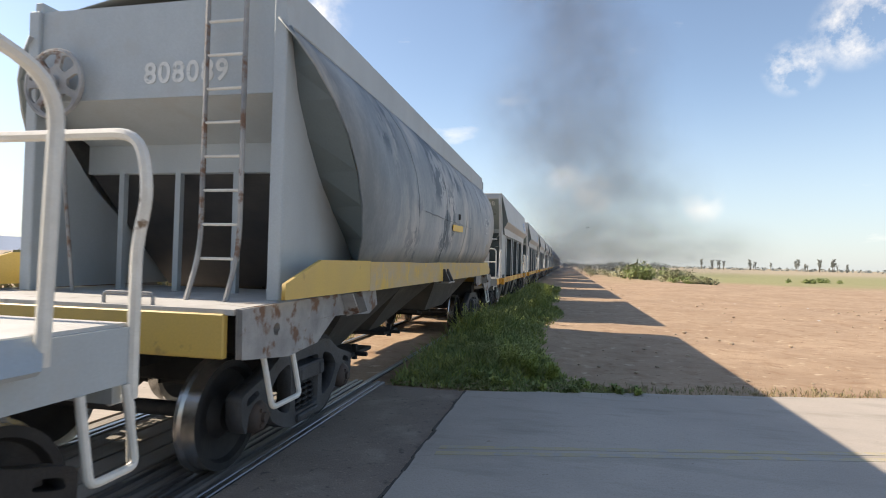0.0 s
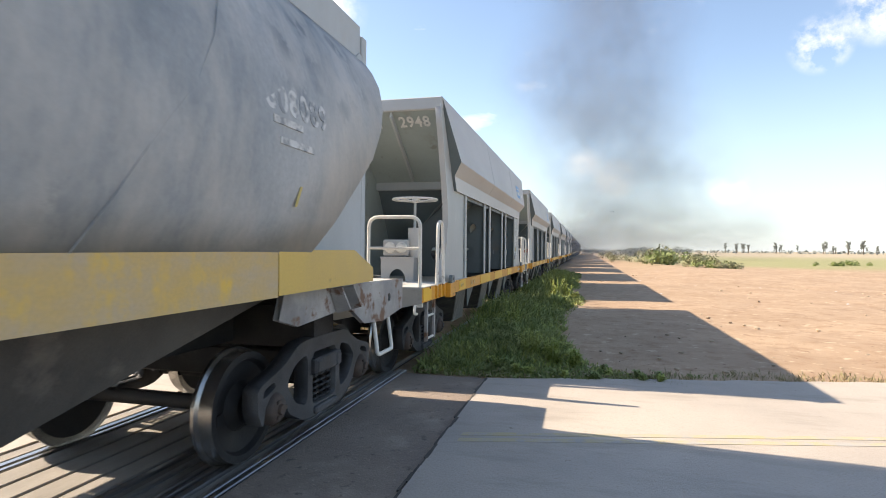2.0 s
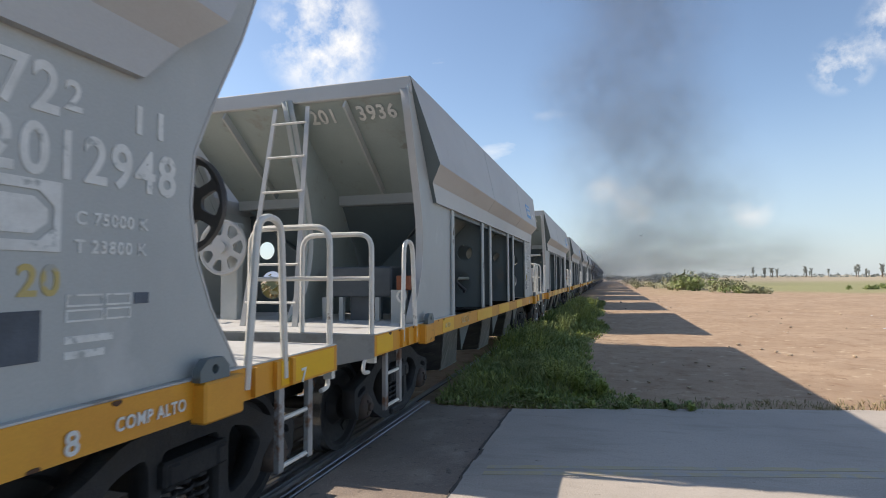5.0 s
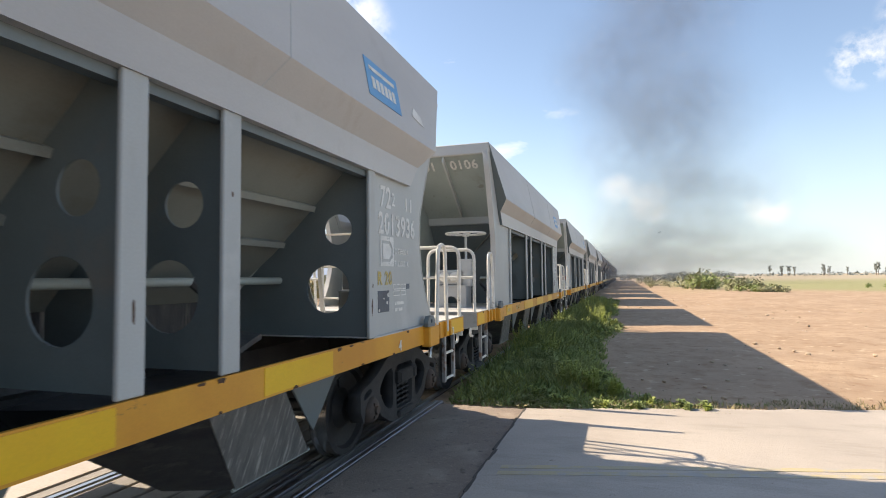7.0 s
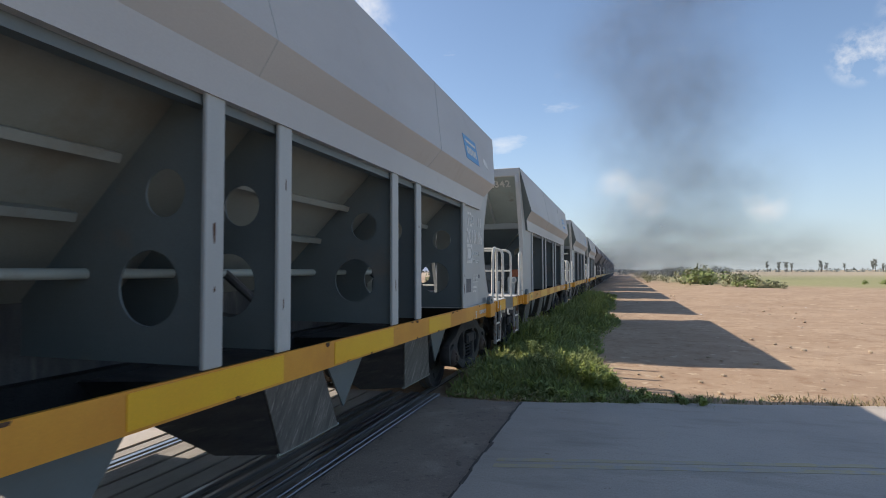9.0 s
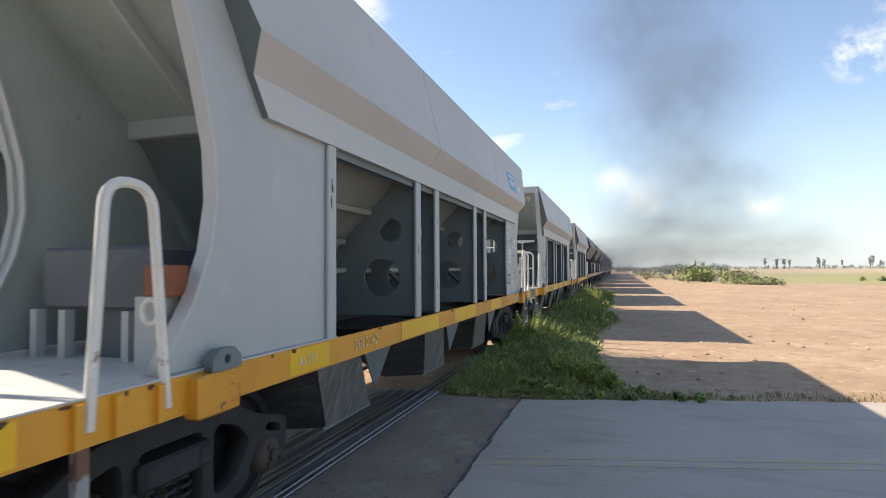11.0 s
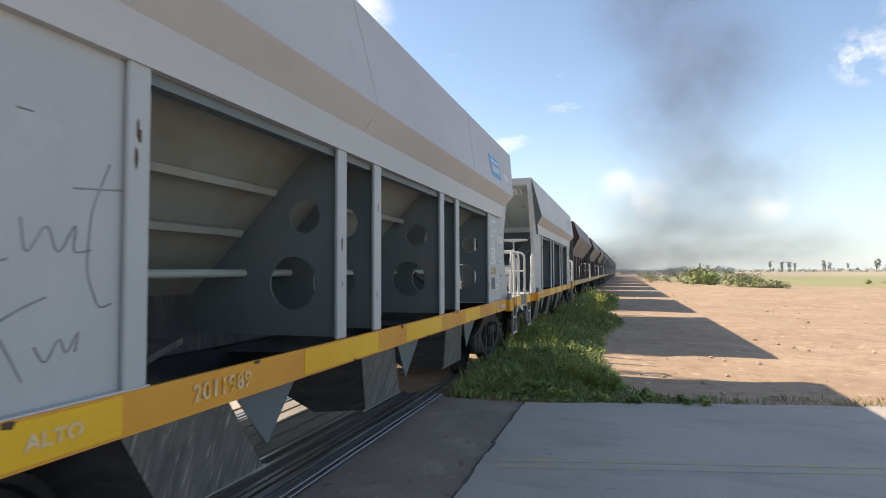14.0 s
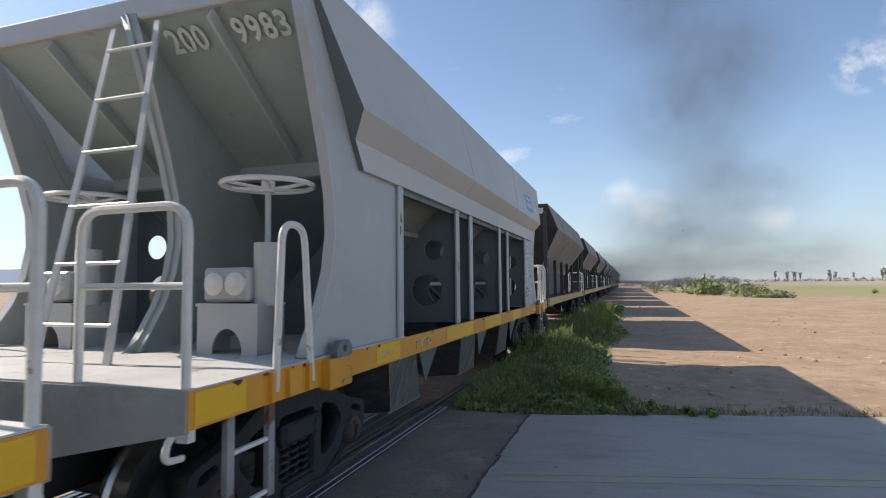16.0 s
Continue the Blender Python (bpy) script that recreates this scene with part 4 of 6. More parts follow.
def scrawl(wagon):
    """Looping dark strokes sprayed on the front side plate."""
    strokes = [[(1.60, 2.41), (1.61, 2.36), (1.80, 2.38), (2.0, 2.35), (2.10, 2.33)], [(2.18, 2.34), (2.24, 2.34)],
               [(1.62, 1.95), (1.70, 2.12), (1.95, 2.20), (1.80, 2.0), (1.70, 1.75), (1.62, 1.65), (1.58, 1.68)],
               [(1.95, 2.10), (1.85, 1.95), (1.78, 1.88), (1.95, 1.75), (2.05, 1.58), (2.12, 1.55)],
               [(2.08, 1.98), (1.98, 1.92), (1.97, 1.80), (2.06, 1.78), (2.10, 1.92), (2.10, 1.78), (2.16, 1.80)],
               [(2.20, 1.95), (2.22, 1.80), (2.30, 1.95), (2.34, 1.80), (2.42, 1.96), (2.40, 1.82), (2.48, 1.84)],
               [(2.56, 2.20), (2.48, 2.0), (2.46, 1.75), (2.52, 1.60), (2.58, 1.62)], [(2.40, 2.08), (2.62, 2.10)],
               [(1.75, 1.62), (1.70, 1.52), (1.82, 1.46), (2.0, 1.50), (2.2, 1.62), (2.3, 1.66)],
               [(2.14, 1.52), (2.22, 1.36)], [(2.26, 1.48), (2.30, 1.40), (2.36, 1.52), (2.38, 1.42), (2.44, 1.54), (2.42, 1.44)]]
    for line in strokes:
        bm = tube(bmesh.new(), bent([(1.579, y, z) for y, z in line], 0.06, 4), 0.005, 5)
        part("scrawl_stroke", bm, M["spray"], wagon, "thin dark sprayed scrawl", smooth=True)


def scuffs(wagon):
    """Dark knocks and rust chips on posts and sill."""
    rnd = random.Random(5)
    for i in range(34):
        y, z, x = rnd.uniform(0.3, LEN - 0.3), rnd.choice((1.065, 1.238)), 1.6292
        w, h = rnd.uniform(0.02, 0.09), rnd.uniform(0.012, 0.035)
        if i >= 22:
            y, z, x = rnd.choice(POSTS) + rnd.uniform(-0.03, 0.0), rnd.uniform(1.5, 2.4), 1.6122
            w, h = rnd.uniform(0.012, 0.035), rnd.uniform(0.02, 0.10)
        pts = [(y + w * (0.5 + 0.5 * math.cos(a) * rnd.uniform(0.6, 1)), z + h * math.sin(a) * rnd.uniform(0.4, 1)) for a in (2 * math.pi * k / 8 for k in range(8))]
        if x > 1.62:
            pts = [(p, max(1.062, min(1.244, q))) for p, q in pts]
        part("chip", cut_plate(pts, [], 0.002, "x", x), M["chip"], wagon)


def marks(wagon, number, sq_dark=True):
    """The fleet number on the end sheet, the side panel and the sill."""
    number_on_end(number, wagon)
    dy = {"2011989": -0.02, "2013936": -0.10}.get(number, -0.06)
    lettering("side_number", number, 0.27, on_side(1.583, 9.69 + dy, 2.235), M["stencil"], wagon, squeeze=0.86)
    lettering("side_code", "72", 0.27, on_side(1.583, 9.73 + dy, 2.475), M["stencil"], wagon, squeeze=0.85)
    lettering("side_code", "2", 0.17, on_side(1.583, 9.99 + dy, 2.48), M["stencil"], wagon, squeeze=0.95)
    lettering("side_code", "11", 0.18, on_side(1.583, 10.30 + dy, 2.47), M["stencil"], wagon, squeeze=1.25)
    lettering("sill_number", number, 0.12, on_side(1.632, 3.0, 1.155), M["wornword"], wagon, squeeze=0.95)
    lettering("sill_word", "ALTO", 0.08, on_side(1.632, 2.20, 1.15), M["wornword"], wagon)
    lettering("load_mark", "C 75000 K", 0.075, on_side(1.583, 10.05 + dy, 2.00), M["stencil"], wagon)
    lettering("load_mark", "T 23800 K", 0.075, on_side(1.583, 10.05 + dy, 1.885), M["stencil"], wagon)
    lettering("sill_digit", {"2011989": "5", "2010106": "5", "2013936": "4"}.get(number, number[-1]), 0.13, on_side(1.632, 9.93, 1.12), M["stencil"], wagon)
    if number != "2013936":
        lettering("sill_word", "COMP ALTO", 0.080, on_side(1.632, 10.16, 1.14), M["stencil"], wagon, squeeze=0.82)
    lettering("sill_digit", {"2013936": "2"}.get(number, "7"), 0.13, on_side(1.632, LEN - 0.52, 1.10), M["stencil"], wagon)
    for y0, y1 in ((10.02 + dy, 10.20 + dy), (10.20 + dy, 10.34 + dy)):
        for z in (1.585, 1.645):
            part("stencil_box", cut_plate([(y0, z), (y1 - 0.01, z), (y1 - 0.01, z + 0.05), (y0, z + 0.05)], [[(y0 + 0.008, z + 0.008), (y1 - 0.018, z + 0.008), (y1 - 0.018, z + 0.042), (y0 + 0.008, z + 0.042)]], 0.003, "x", 1.583), M["stencil"], wagon)
    part("stencil_box", box(bmesh.new(), 1.581, 10.35 + dy, 1.645, 1.584, 10.43 + dy, 1.695), M["navy"], wagon)
    if number == "2011989":
        scrawl(wagon)
    if number in ("2011989", "2013936", "2012948"):
        lettering("chalk_mark", "R 20", 0.165, on_side(1.583, 9.67 + dy, 1.745), M["yellowchalk"], wagon, squeeze=0.95)
    bm = cut_plate([(9.68, 1.45), (9.92, 1.45), (9.92, 1.64), (9.68, 1.64)], [] if sq_dark else [[(9.715, 1.48), (9.885, 1.48), (9.885, 1.61), (9.715, 1.61)]], 0.003, "x", 1.583)
    for v in bm.verts:
        v.co.y += dy
    part("patch", bm, M["navy"], wagon)
    if number == "2013936":
        for y0, z0, r in ((9.90, 1.60, 0.022), (9.87, 1.53, 0.016), (9.70, 1.47, 0.014), (9.80, 1.57, 0.010)):
            part("paint_fleck", cut_plate(soft([(y0 + dy + r * math.cos(k * 1.05) * (1 + 0.3 * (k % 2)), z0 + r * math.sin(k * 1.05)) for k in range(6)], 0.2), [], 0.002, "x", 1.586), M["stencil"], wagon)


# ---- the old curved-side hopper ----
TLEN = 13.0


def curved_hopper(name):
    """A dusty blue-grey curved-side hopper with a faded yellow band."""
    wagon = new(name)
    # outward curve of the side, from sill to roof edge: (x, z, cut back at the end)
    prof = [(1.60, 1.70, 2.60), (1.70, 1.95, 2.38), (1.755, 2.25, 2.08), (1.76, 2.55, 1.70), (1.73, 2.85, 1.42), (1.66, 3.12, 1.20), (1.55, 3.38, 1.04), (1.42, 3.58, 0.93), (1.28, 3.74, 0.84)]
    front = (1.90, 1.74, 1.55, 1.39, 1.22, 1.06, 0.91, 0.83, 0.78)
    bm = bmesh.new()
    box(bm, -0.35, 0.1, 0.85, 0.35, TLEN - 0.1, 1.15)
    for y in (1.62, TLEN - 1.53):
        box(bm, -1.2, y - 0.2, 0.82, 1.2, y + 0.2, 1.2)
    part("centre_sill", bm, M["dark"], wagon)
    for s in (1, -1):
        bm = bmesh.new()
        ys = [0.0] + [i / 10 for i in range(1, 10)] + [1.0]
        rows = []
        for t in ys:
            rows.append([bm.verts.new((s * (x + 0.012 * math.sin(9 * t + 3 * z)), f + (TLEN - c - f) * t, z)) for (x, z, c), f in zip(prof, front)])
        for g, h in zip(rows, rows[1:]):
            for i in range(len(prof) - 1):
                bm.faces.new((g[i], h[i], h[i + 1], g[i + 1]))
        side = part("curved_side", bm, M["tank"], wagon, "dusty streaked blue grey curved side", smooth=True)
        sol = side.modifiers.new("thick", "SOLIDIFY")
        sol.thickness = 0.02
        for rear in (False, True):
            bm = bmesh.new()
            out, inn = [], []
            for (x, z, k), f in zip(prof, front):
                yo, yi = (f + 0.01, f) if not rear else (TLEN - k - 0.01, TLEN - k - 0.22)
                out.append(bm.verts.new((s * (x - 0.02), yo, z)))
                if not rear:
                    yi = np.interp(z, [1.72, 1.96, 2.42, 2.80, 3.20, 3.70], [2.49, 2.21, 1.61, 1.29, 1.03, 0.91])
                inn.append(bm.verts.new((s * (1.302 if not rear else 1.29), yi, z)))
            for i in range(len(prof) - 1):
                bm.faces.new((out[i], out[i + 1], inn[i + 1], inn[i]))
            # deep shade behind the side's edge is put in as darker paint
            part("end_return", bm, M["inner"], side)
        # vertical seams standing a little proud
        for k in (0.22, 0.40, 0.58, 0.76):
            bm = bmesh.new()
            line = [(s * (x + 0.006), f + (TLEN - c - f) * k, z) for (x, z, c), f in zip(prof, front)]
            tube(bm, line, 0.004, 5)
            part("weld_seam", bm, M["tank"], side, smooth=True)
        line = [(s * (1.765 + 0.012 * math.sin(9 * t + 3 * 2.41)), 3.9 + 3.8 * t, 2.41 + 0.006 * math.sin(40 * t)) for t in (i / 40 for i in range(41))]
        part("lap_seam", tube(bmesh.new(), line, 0.006, 5), M["tank"], side, smooth=True)
        # sill band
        bm = cut_plate([(2.2, 1.41), (TLEN - 3.06, 1.41), (TLEN - 3.06, 1.72), (2.2, 1.72)], [], 0.03, "x", s * 1.60)
        part("yellow_band", bm, M["fade"], wagon, "faded dusty yellow sill band")
        for rear in (False, True):
            pts = [(0.36, 1.43), (0.37, 1.55), (0.98, 1.73), (2.19, 1.73), (2.19, 1.42)] if not rear else [(1.33, 1.43), (1.33, 1.56), (1.78, 1.73), (3.05, 1.73), (3.05, 1.42)]
            gus = [(0.92, 1.40), (0.92, 3.70), (1.04, 3.20), (1.30, 2.80), (1.62, 2.42), (2.22, 1.96), (2.50, 1.72), (2.9, 1.40)] if not rear else [(0.92, 1.40), (0.92, 3.75), (1.0, 3.78), (1.2, 3.64), (2.2, 3.0), (2.7, 2.3), (2.9, 1.72), (2.9, 1.40)]
            if rear:
                pts, gus = [[(TLEN - y, z) for y, z in q[::-1]] for q in (pts, gus)]
            part("yellow_corner", cut_plate(pts, [], 0.03, "x", s * 1.602), M["gold"], wagon, "yellow tapered end of the sill band")
            part("corner_plate", cut_plate(gus, [], 0.014, "x", s * 1.31), M["tankend"], wagon)
            y = 0.88 if not rear else TLEN - 0.88
            part("corner_post", box(bmesh.new(), s * 1.20, y - 0.06, 1.38, s * 1.32, y + 0.06, 3.98), M["tankend"], wagon, bevel=0.01)
            # cast bracket over the bogie
            br = [(0.05, 1.38), (2.75, 1.42), (2.75, 1.22), (2.55, 1.14), (1.6, 1.20), (1.2, 1.00), (0.70, 0.96), (0.05, 1.04)]
            if rear:
                br = [(TLEN - y, z) for y, z in br[::-1]]
            part("cast_bracket", cut_plate(br, [circle(0.5 if not rear else TLEN - 0.5, 1.2, 0.05, 10)], 0.05, "x", s * 1.46), M["castgrey"], wagon, "chipped pale cast bolster bracket", bevel=0.008)
            for k in (1.75, 2.0):
                yy = k if not rear else TLEN - k
                part("bracket_rib", slab(bmesh.new(), [(s * 1.49, yy, 1.40), (s * 1.60, yy, 1.42), (s * 1.62, yy + 0.14, 1.22), (s * 1.49, yy + 0.14, 1.18)], 0.02), M["castgrey"], wagon)
            y1 = 0.10 if not rear else TLEN - 0.10
            # bent bar step and grab iron
            bm = tube(bmesh.new(), bent([(s * 1.42, y1 + 0.30 * (1 if not rear else -1), 1.08), (s * 1.50, y1 + 0.34 * (1 if not rear else -1), 0.62), (s * 1.50, y1 + 0.78 * (1 if not rear else -1), 0.62), (s * 1.42, y1 + 0.74 * (1 if not rear else -1), 1.08)], 0.05), 0.022)
            part("stirrup_step", bm, M["white"], wagon, smooth=True)
        for k in (5.85, 6.13):
            bm = slab(bmesh.new(), [(s * 1.617, k, 1.61), (s * 1.640, k, 1.61), (s * 1.74, k, 1.40), (s * 1.617, k, 1.40)], 0.06)
            part("band_bracket", bm, M["black"], wagon)
        part("bracket_shelf", box(bmesh.new(), s * 1.50, 5.82, 1.37, s * 1.71, 6.34, 1.40), M["castgrey"], wagon)
        # roof coaming
        part("roof_coaming", box(bmesh.new(), s * 1.22, 0.86, 3.72, s * 1.30, TLEN - 0.95, 4.08), M["tankend"], wagon, bevel=0.01)
        # sloping bottoms
        for y0, y1, ya, yb, zb, xb in ((2.8, 4.9, 3.5, 4.2, 0.50, 0.46), (4.7, 6.9, 5.0, 5.5, 0.62, 0.60), (6.75, 10.7, 6.95, 8.5, 0.80, 1.02)):
            bm = bmesh.new()
            t = [bm.verts.new((s * x, y, 1.44)) for x, y in ((0.02, y0), (1.28, y0), (1.28, y1), (0.02, y1))]
            u = [bm.verts.new((s * x, y, zb)) for x, y in ((0.02, ya), (xb, ya), (xb, yb), (0.02, yb))]
            bm.faces.new(u[::-1])
            bm.faces.new(t)
            for i in range(4):
                bm.faces.new((t[i], u[i], u[(i + 1) % 4], t[(i + 1) % 4]))
            part("hopper_bottom", bm, M["grime"], wagon, "grimy sloping hopper bottom")
            bm = box(bmesh.new(), s * 0.1, ya - 0.10, zb - 0.05, s * 0.90, min(yb, ya + 0.7) + 0.10, zb)
            box(bm, s * 0.84, ya + 0.20, zb - 0.10, s * 0.90, ya + 0.26, zb + 0.10)
            tube(bm, [(s * 0.90, ya + 0.2, zb - 0.02), (s * 1.06, ya + 0.2, zb - 0.02)], 0.03, 8)
            part("outlet_gate", bm, M["dark"], wagon)
    # roof sheet between the coamings
    bm = bmesh.new()
    n = 8
    arc = [(1.26 * math.cos(math.pi * (1 - i / n)), 3.76 + 0.34 * math.sin(math.pi * i / n)) for i in range(n + 1)]
    rows = [[bm.verts.new((x, y, z)) for x, z in arc] for y in (0.90, TLEN - 0.90)]
    for i in range(n):
        bm.faces.new((rows[0][i], rows[0][i + 1], rows[1][i + 1], rows[1][i]))
    part("roof", bm, M["tankend"], wagon, smooth=True)
    for rear in (False, True):
        made = []

        def add(*a, **k):
            ob = part(*a, **k)
            made.append(ob)
            return ob

        add("end_panel", box(bmesh.new(), -1.20, 0.86, 3.13, 1.20, 0.90, 3.98), M["tankend"], wagon, "blue grey end panel")
        add("end_slope", slab(bmesh.new(), [(-1.26, 0.88, 3.15), (1.26, 0.88, 3.15), (1.26, 1.55, 2.85), (-1.26, 1.55, 2.85)], 0.02), M["tankend"], wagon)
        add("end_beam", box(bmesh.new(), -1.28, 1.50, 2.56, 1.28, 1.58, 2.88), M["tankend"], wagon, bevel=0.01)
        # black here paints in the shade of the recess below the beam
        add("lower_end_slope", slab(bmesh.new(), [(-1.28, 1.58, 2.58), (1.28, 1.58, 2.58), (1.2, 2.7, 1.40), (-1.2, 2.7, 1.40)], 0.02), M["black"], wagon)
        for x in (-0.86, -0.20, 0.45, 1.0):
            add("end_post", box(bmesh.new(), x - 0.03, 1.50, 1.38, x + 0.03, 1.56, 2.57), M["tankend"], wagon)
        add("end_deck", box(bmesh.new(), -1.42, 0.02, 1.34, 1.42, 2.3, 1.38), M["deck"], wagon, "dusty sunlit end deck")
        add("end_sill", box(bmesh.new(), -1.36, 0.0, 1.04, 1.36, 0.06, 1.35), M["gold"], wagon, "rust stained yellow end sill", bevel=0.01)
        bm = bmesh.new()
        for x in (0.60, 0.96):
            tube(bm, bent([(x, 0.62, 1.38), (x + 0.03, 0.74, 1.8), (x + 0.03, 0.74, 4.3)], 0.2), 0.022, 6)
        lad = add("ladder", bm, M["castgrey"], wagon, "pale grey end ladder", smooth=True)
        for i in range(9):
            z = 1.72 + 0.285 * i
            add("rung", tube(bmesh.new(), [(0.63, 0.74, z), (0.99, 0.74, z)], 0.013, 6), M["white"], lad)
        made.extend(hand_wheel(wagon, (-0.92, 0.74, 3.26), 0.31, True, M["castgrey"]))
        add("brake_chain", tube(bmesh.new(), [(-0.86, 0.80, 3.0), (-0.84, 0.82, 2.3), (-0.80, 0.9, 1.38)], 0.016, 6), M["castgrey"], wagon)
        add("grab_bar", tube(bmesh.new(), bent([(0.30, 0.10, 1.38), (0.30, 0.10, 1.46), (0.72, 0.10, 1.46), (0.72, 0.10, 1.38)], 0.05), 0.014, 6), M["castgrey"], wagon, smooth=True)
        bm = bmesh.new()
        box(bm, -0.12, -0.46, 0.74, 0.12, 0.3, 0.98)
        box(bm, -0.20, -0.50, 0.72, 0.20, -0.34, 1.0)
        add("coupler", bm, M["dark"], wagon, bevel=0.01)
        if rear:
            for ob in made:
                mirror_y(ob, TLEN)
    lettering("end_number", "808089", 0.26, Matrix.Translation((-0.08, 0.855, 3.34)) @ pose(0, 0, 0, 90, 0, 0), M["stencil"], wagon, squeeze=0.98)
    lettering("side_number", "808089", 0.25, on_side(1.748, 9.55, 2.68) @ pose(0, 0, 0, -8, 0, 0), M["faded"], wagon)
    for y0, y1, z in ((9.62, 9.98, 2.52), (9.70, 10.15, 2.40)):
        part("stencil_bar", box(bmesh.new(), 1.758, y0, z, 1.772, y1, z + 0.045), M["faded"], wagon)
    part("chalk_mark", slab(bmesh.new(), [(1.742, 9.93, 2.02), (1.742, 9.96, 2.02), (1.750, 10.02, 2.16), (1.750, 9.99, 2.16)], 0.004), M["yellowchalk"], wagon)
    soft_quad = [(1.778 - 0.05 * abs(z - 2.42), y, z) for y, z in soft([(5.78, 2.255), (6.68, 2.275), (6.70, 2.385), (5.78, 2.36)], 0.10)]
    bm = slab(bmesh.new(), soft_quad, 0.006)
    part("orange_dash", bm, M["yellow"], wagon, "orange yellow painted dash")
    bm = cut_plate([(6.30, 2.48), (6.40, 2.48), (6.40, 2.58), (6.30, 2.58)], [[(6.315, 2.495), (6.385, 2.495), (6.385, 2.565), (6.315, 2.565)]], 0.02, "x", 1.772)
    part("lug", bm, M["grime"], wagon)
    for y in (1.62, TLEN - 1.53):
        bogie(wagon, y, M["blotch"])
    return wagon


# ---- the black ore hoppers at the end of the train ----
FLEN = 12.8


def ore_hopper(name):
    wagon = new(name)
    bm = bmesh.new()
    box(bm, -0.35, 0.1, 0.80, 0.35, FLEN - 0.1, 1.15)
    box(bm, -1.5, 2.0, 1.12, 1.5, FLEN - 2.0, 1.30)
    part("underframe", bm, M["black"], wagon)
    prof = [(1.50, 4.00), (1.74, 3.30), (0.95, 2.05)]
    for s in (1, -1):
        bm = bmesh.new()
        ends = [(0.9, 1.3, 2.6), (FLEN - 0.9, FLEN - 1.3, FLEN - 2.6)]
        rows = [[bm.verts.new((s * x, yy[i], z)) for i, (x, z) in enumerate(prof)] for yy in ends]
        for i in range(2):
            bm.faces.new((rows[0][i], rows[1][i], rows[1][i + 1], rows[0][i + 1]))
        ob = part("hopper_side", bm, M["pinkgrey"], wagon, "dust coloured sloping hopper side")
        sol = ob.modifiers.new("thick", "SOLIDIFY")
        sol.thickness = 0.03
        part("side_sill", box(bmesh.new(), s * 1.50, 0.6, 1.10, s * 1.56, FLEN - 0.6, 1.30), M["fade"], wagon)
        for y in (2.4, 4.4, 6.4, 8.4, 10.4):
            part("strut", box(bmesh.new(), s * 1.2, y - 0.05, 1.3, s * 1.3, y + 0.05, 2.5), M["black"], wagon)
        bm = slab(bmesh.new(), [(s * 0.3, 3.0, 1.12), (s * 1.1, 3.0, 1.12), (s * 0.9, FLEN - 3, 0.35), (s * 0.3, FLEN - 3, 0.35)], 0.02)
        part("belly", box(bm, s * 0.2, 3.2, 1.3, s * 0.95, FLEN - 3.2, 2.1), M["black"], wagon)
    for rear in (False, True):
        made = []
        bm = slab(bmesh.new(), [(-1.5, 0.9, 4.0), (1.5, 0.9, 4.0), (1.74, 1.3, 3.3), (0.95, 2.6, 2.05), (-0.95, 2.6, 2.05), (-1.74, 1.3, 3.3)], 0.03)
        made.append(part("end_sheet", bm, M["black"], wagon, "black sloping end sheet"))
        made.append(part("end_deck", box(bmesh.new(), -1.5, 0.0, 1.05, 1.5, 2.0, 1.28), M["black"], wagon))
        for s in (1, -1):
            made.append(part("end_post", box(bmesh.new(), s * 1.36, 0.92, 1.28, s * 1.46, 1.02, 3.8), M["black"], wagon))
            made.append(railing(wagon, s * 0.9, s * 1.5, 0.08, 1.15, 2.2))
        bm = box(bmesh.new(), -0.14, -0.4, 0.74, 0.14, 0.3, 0.98)
        made.append(part("coupler", bm, M["dark"], wagon))
        if rear:
            for ob in made:
                mirror_y(ob, FLEN)
    for y in (1.475, FLEN - 1.475):
        bogie(wagon, y, M["dark"])
    bm = bmesh.new()
    for x in (1.0, 1.22):
        slab(bm, [(x, 0.935, 3.72), (x + 0.16, 0.935, 3.72), (x + 0.16, 0.885, 3.88), (x, 0.885, 3.88)], 0.01)
    part("end_mark", bm, M["stencil"], wagon)
    return wagon


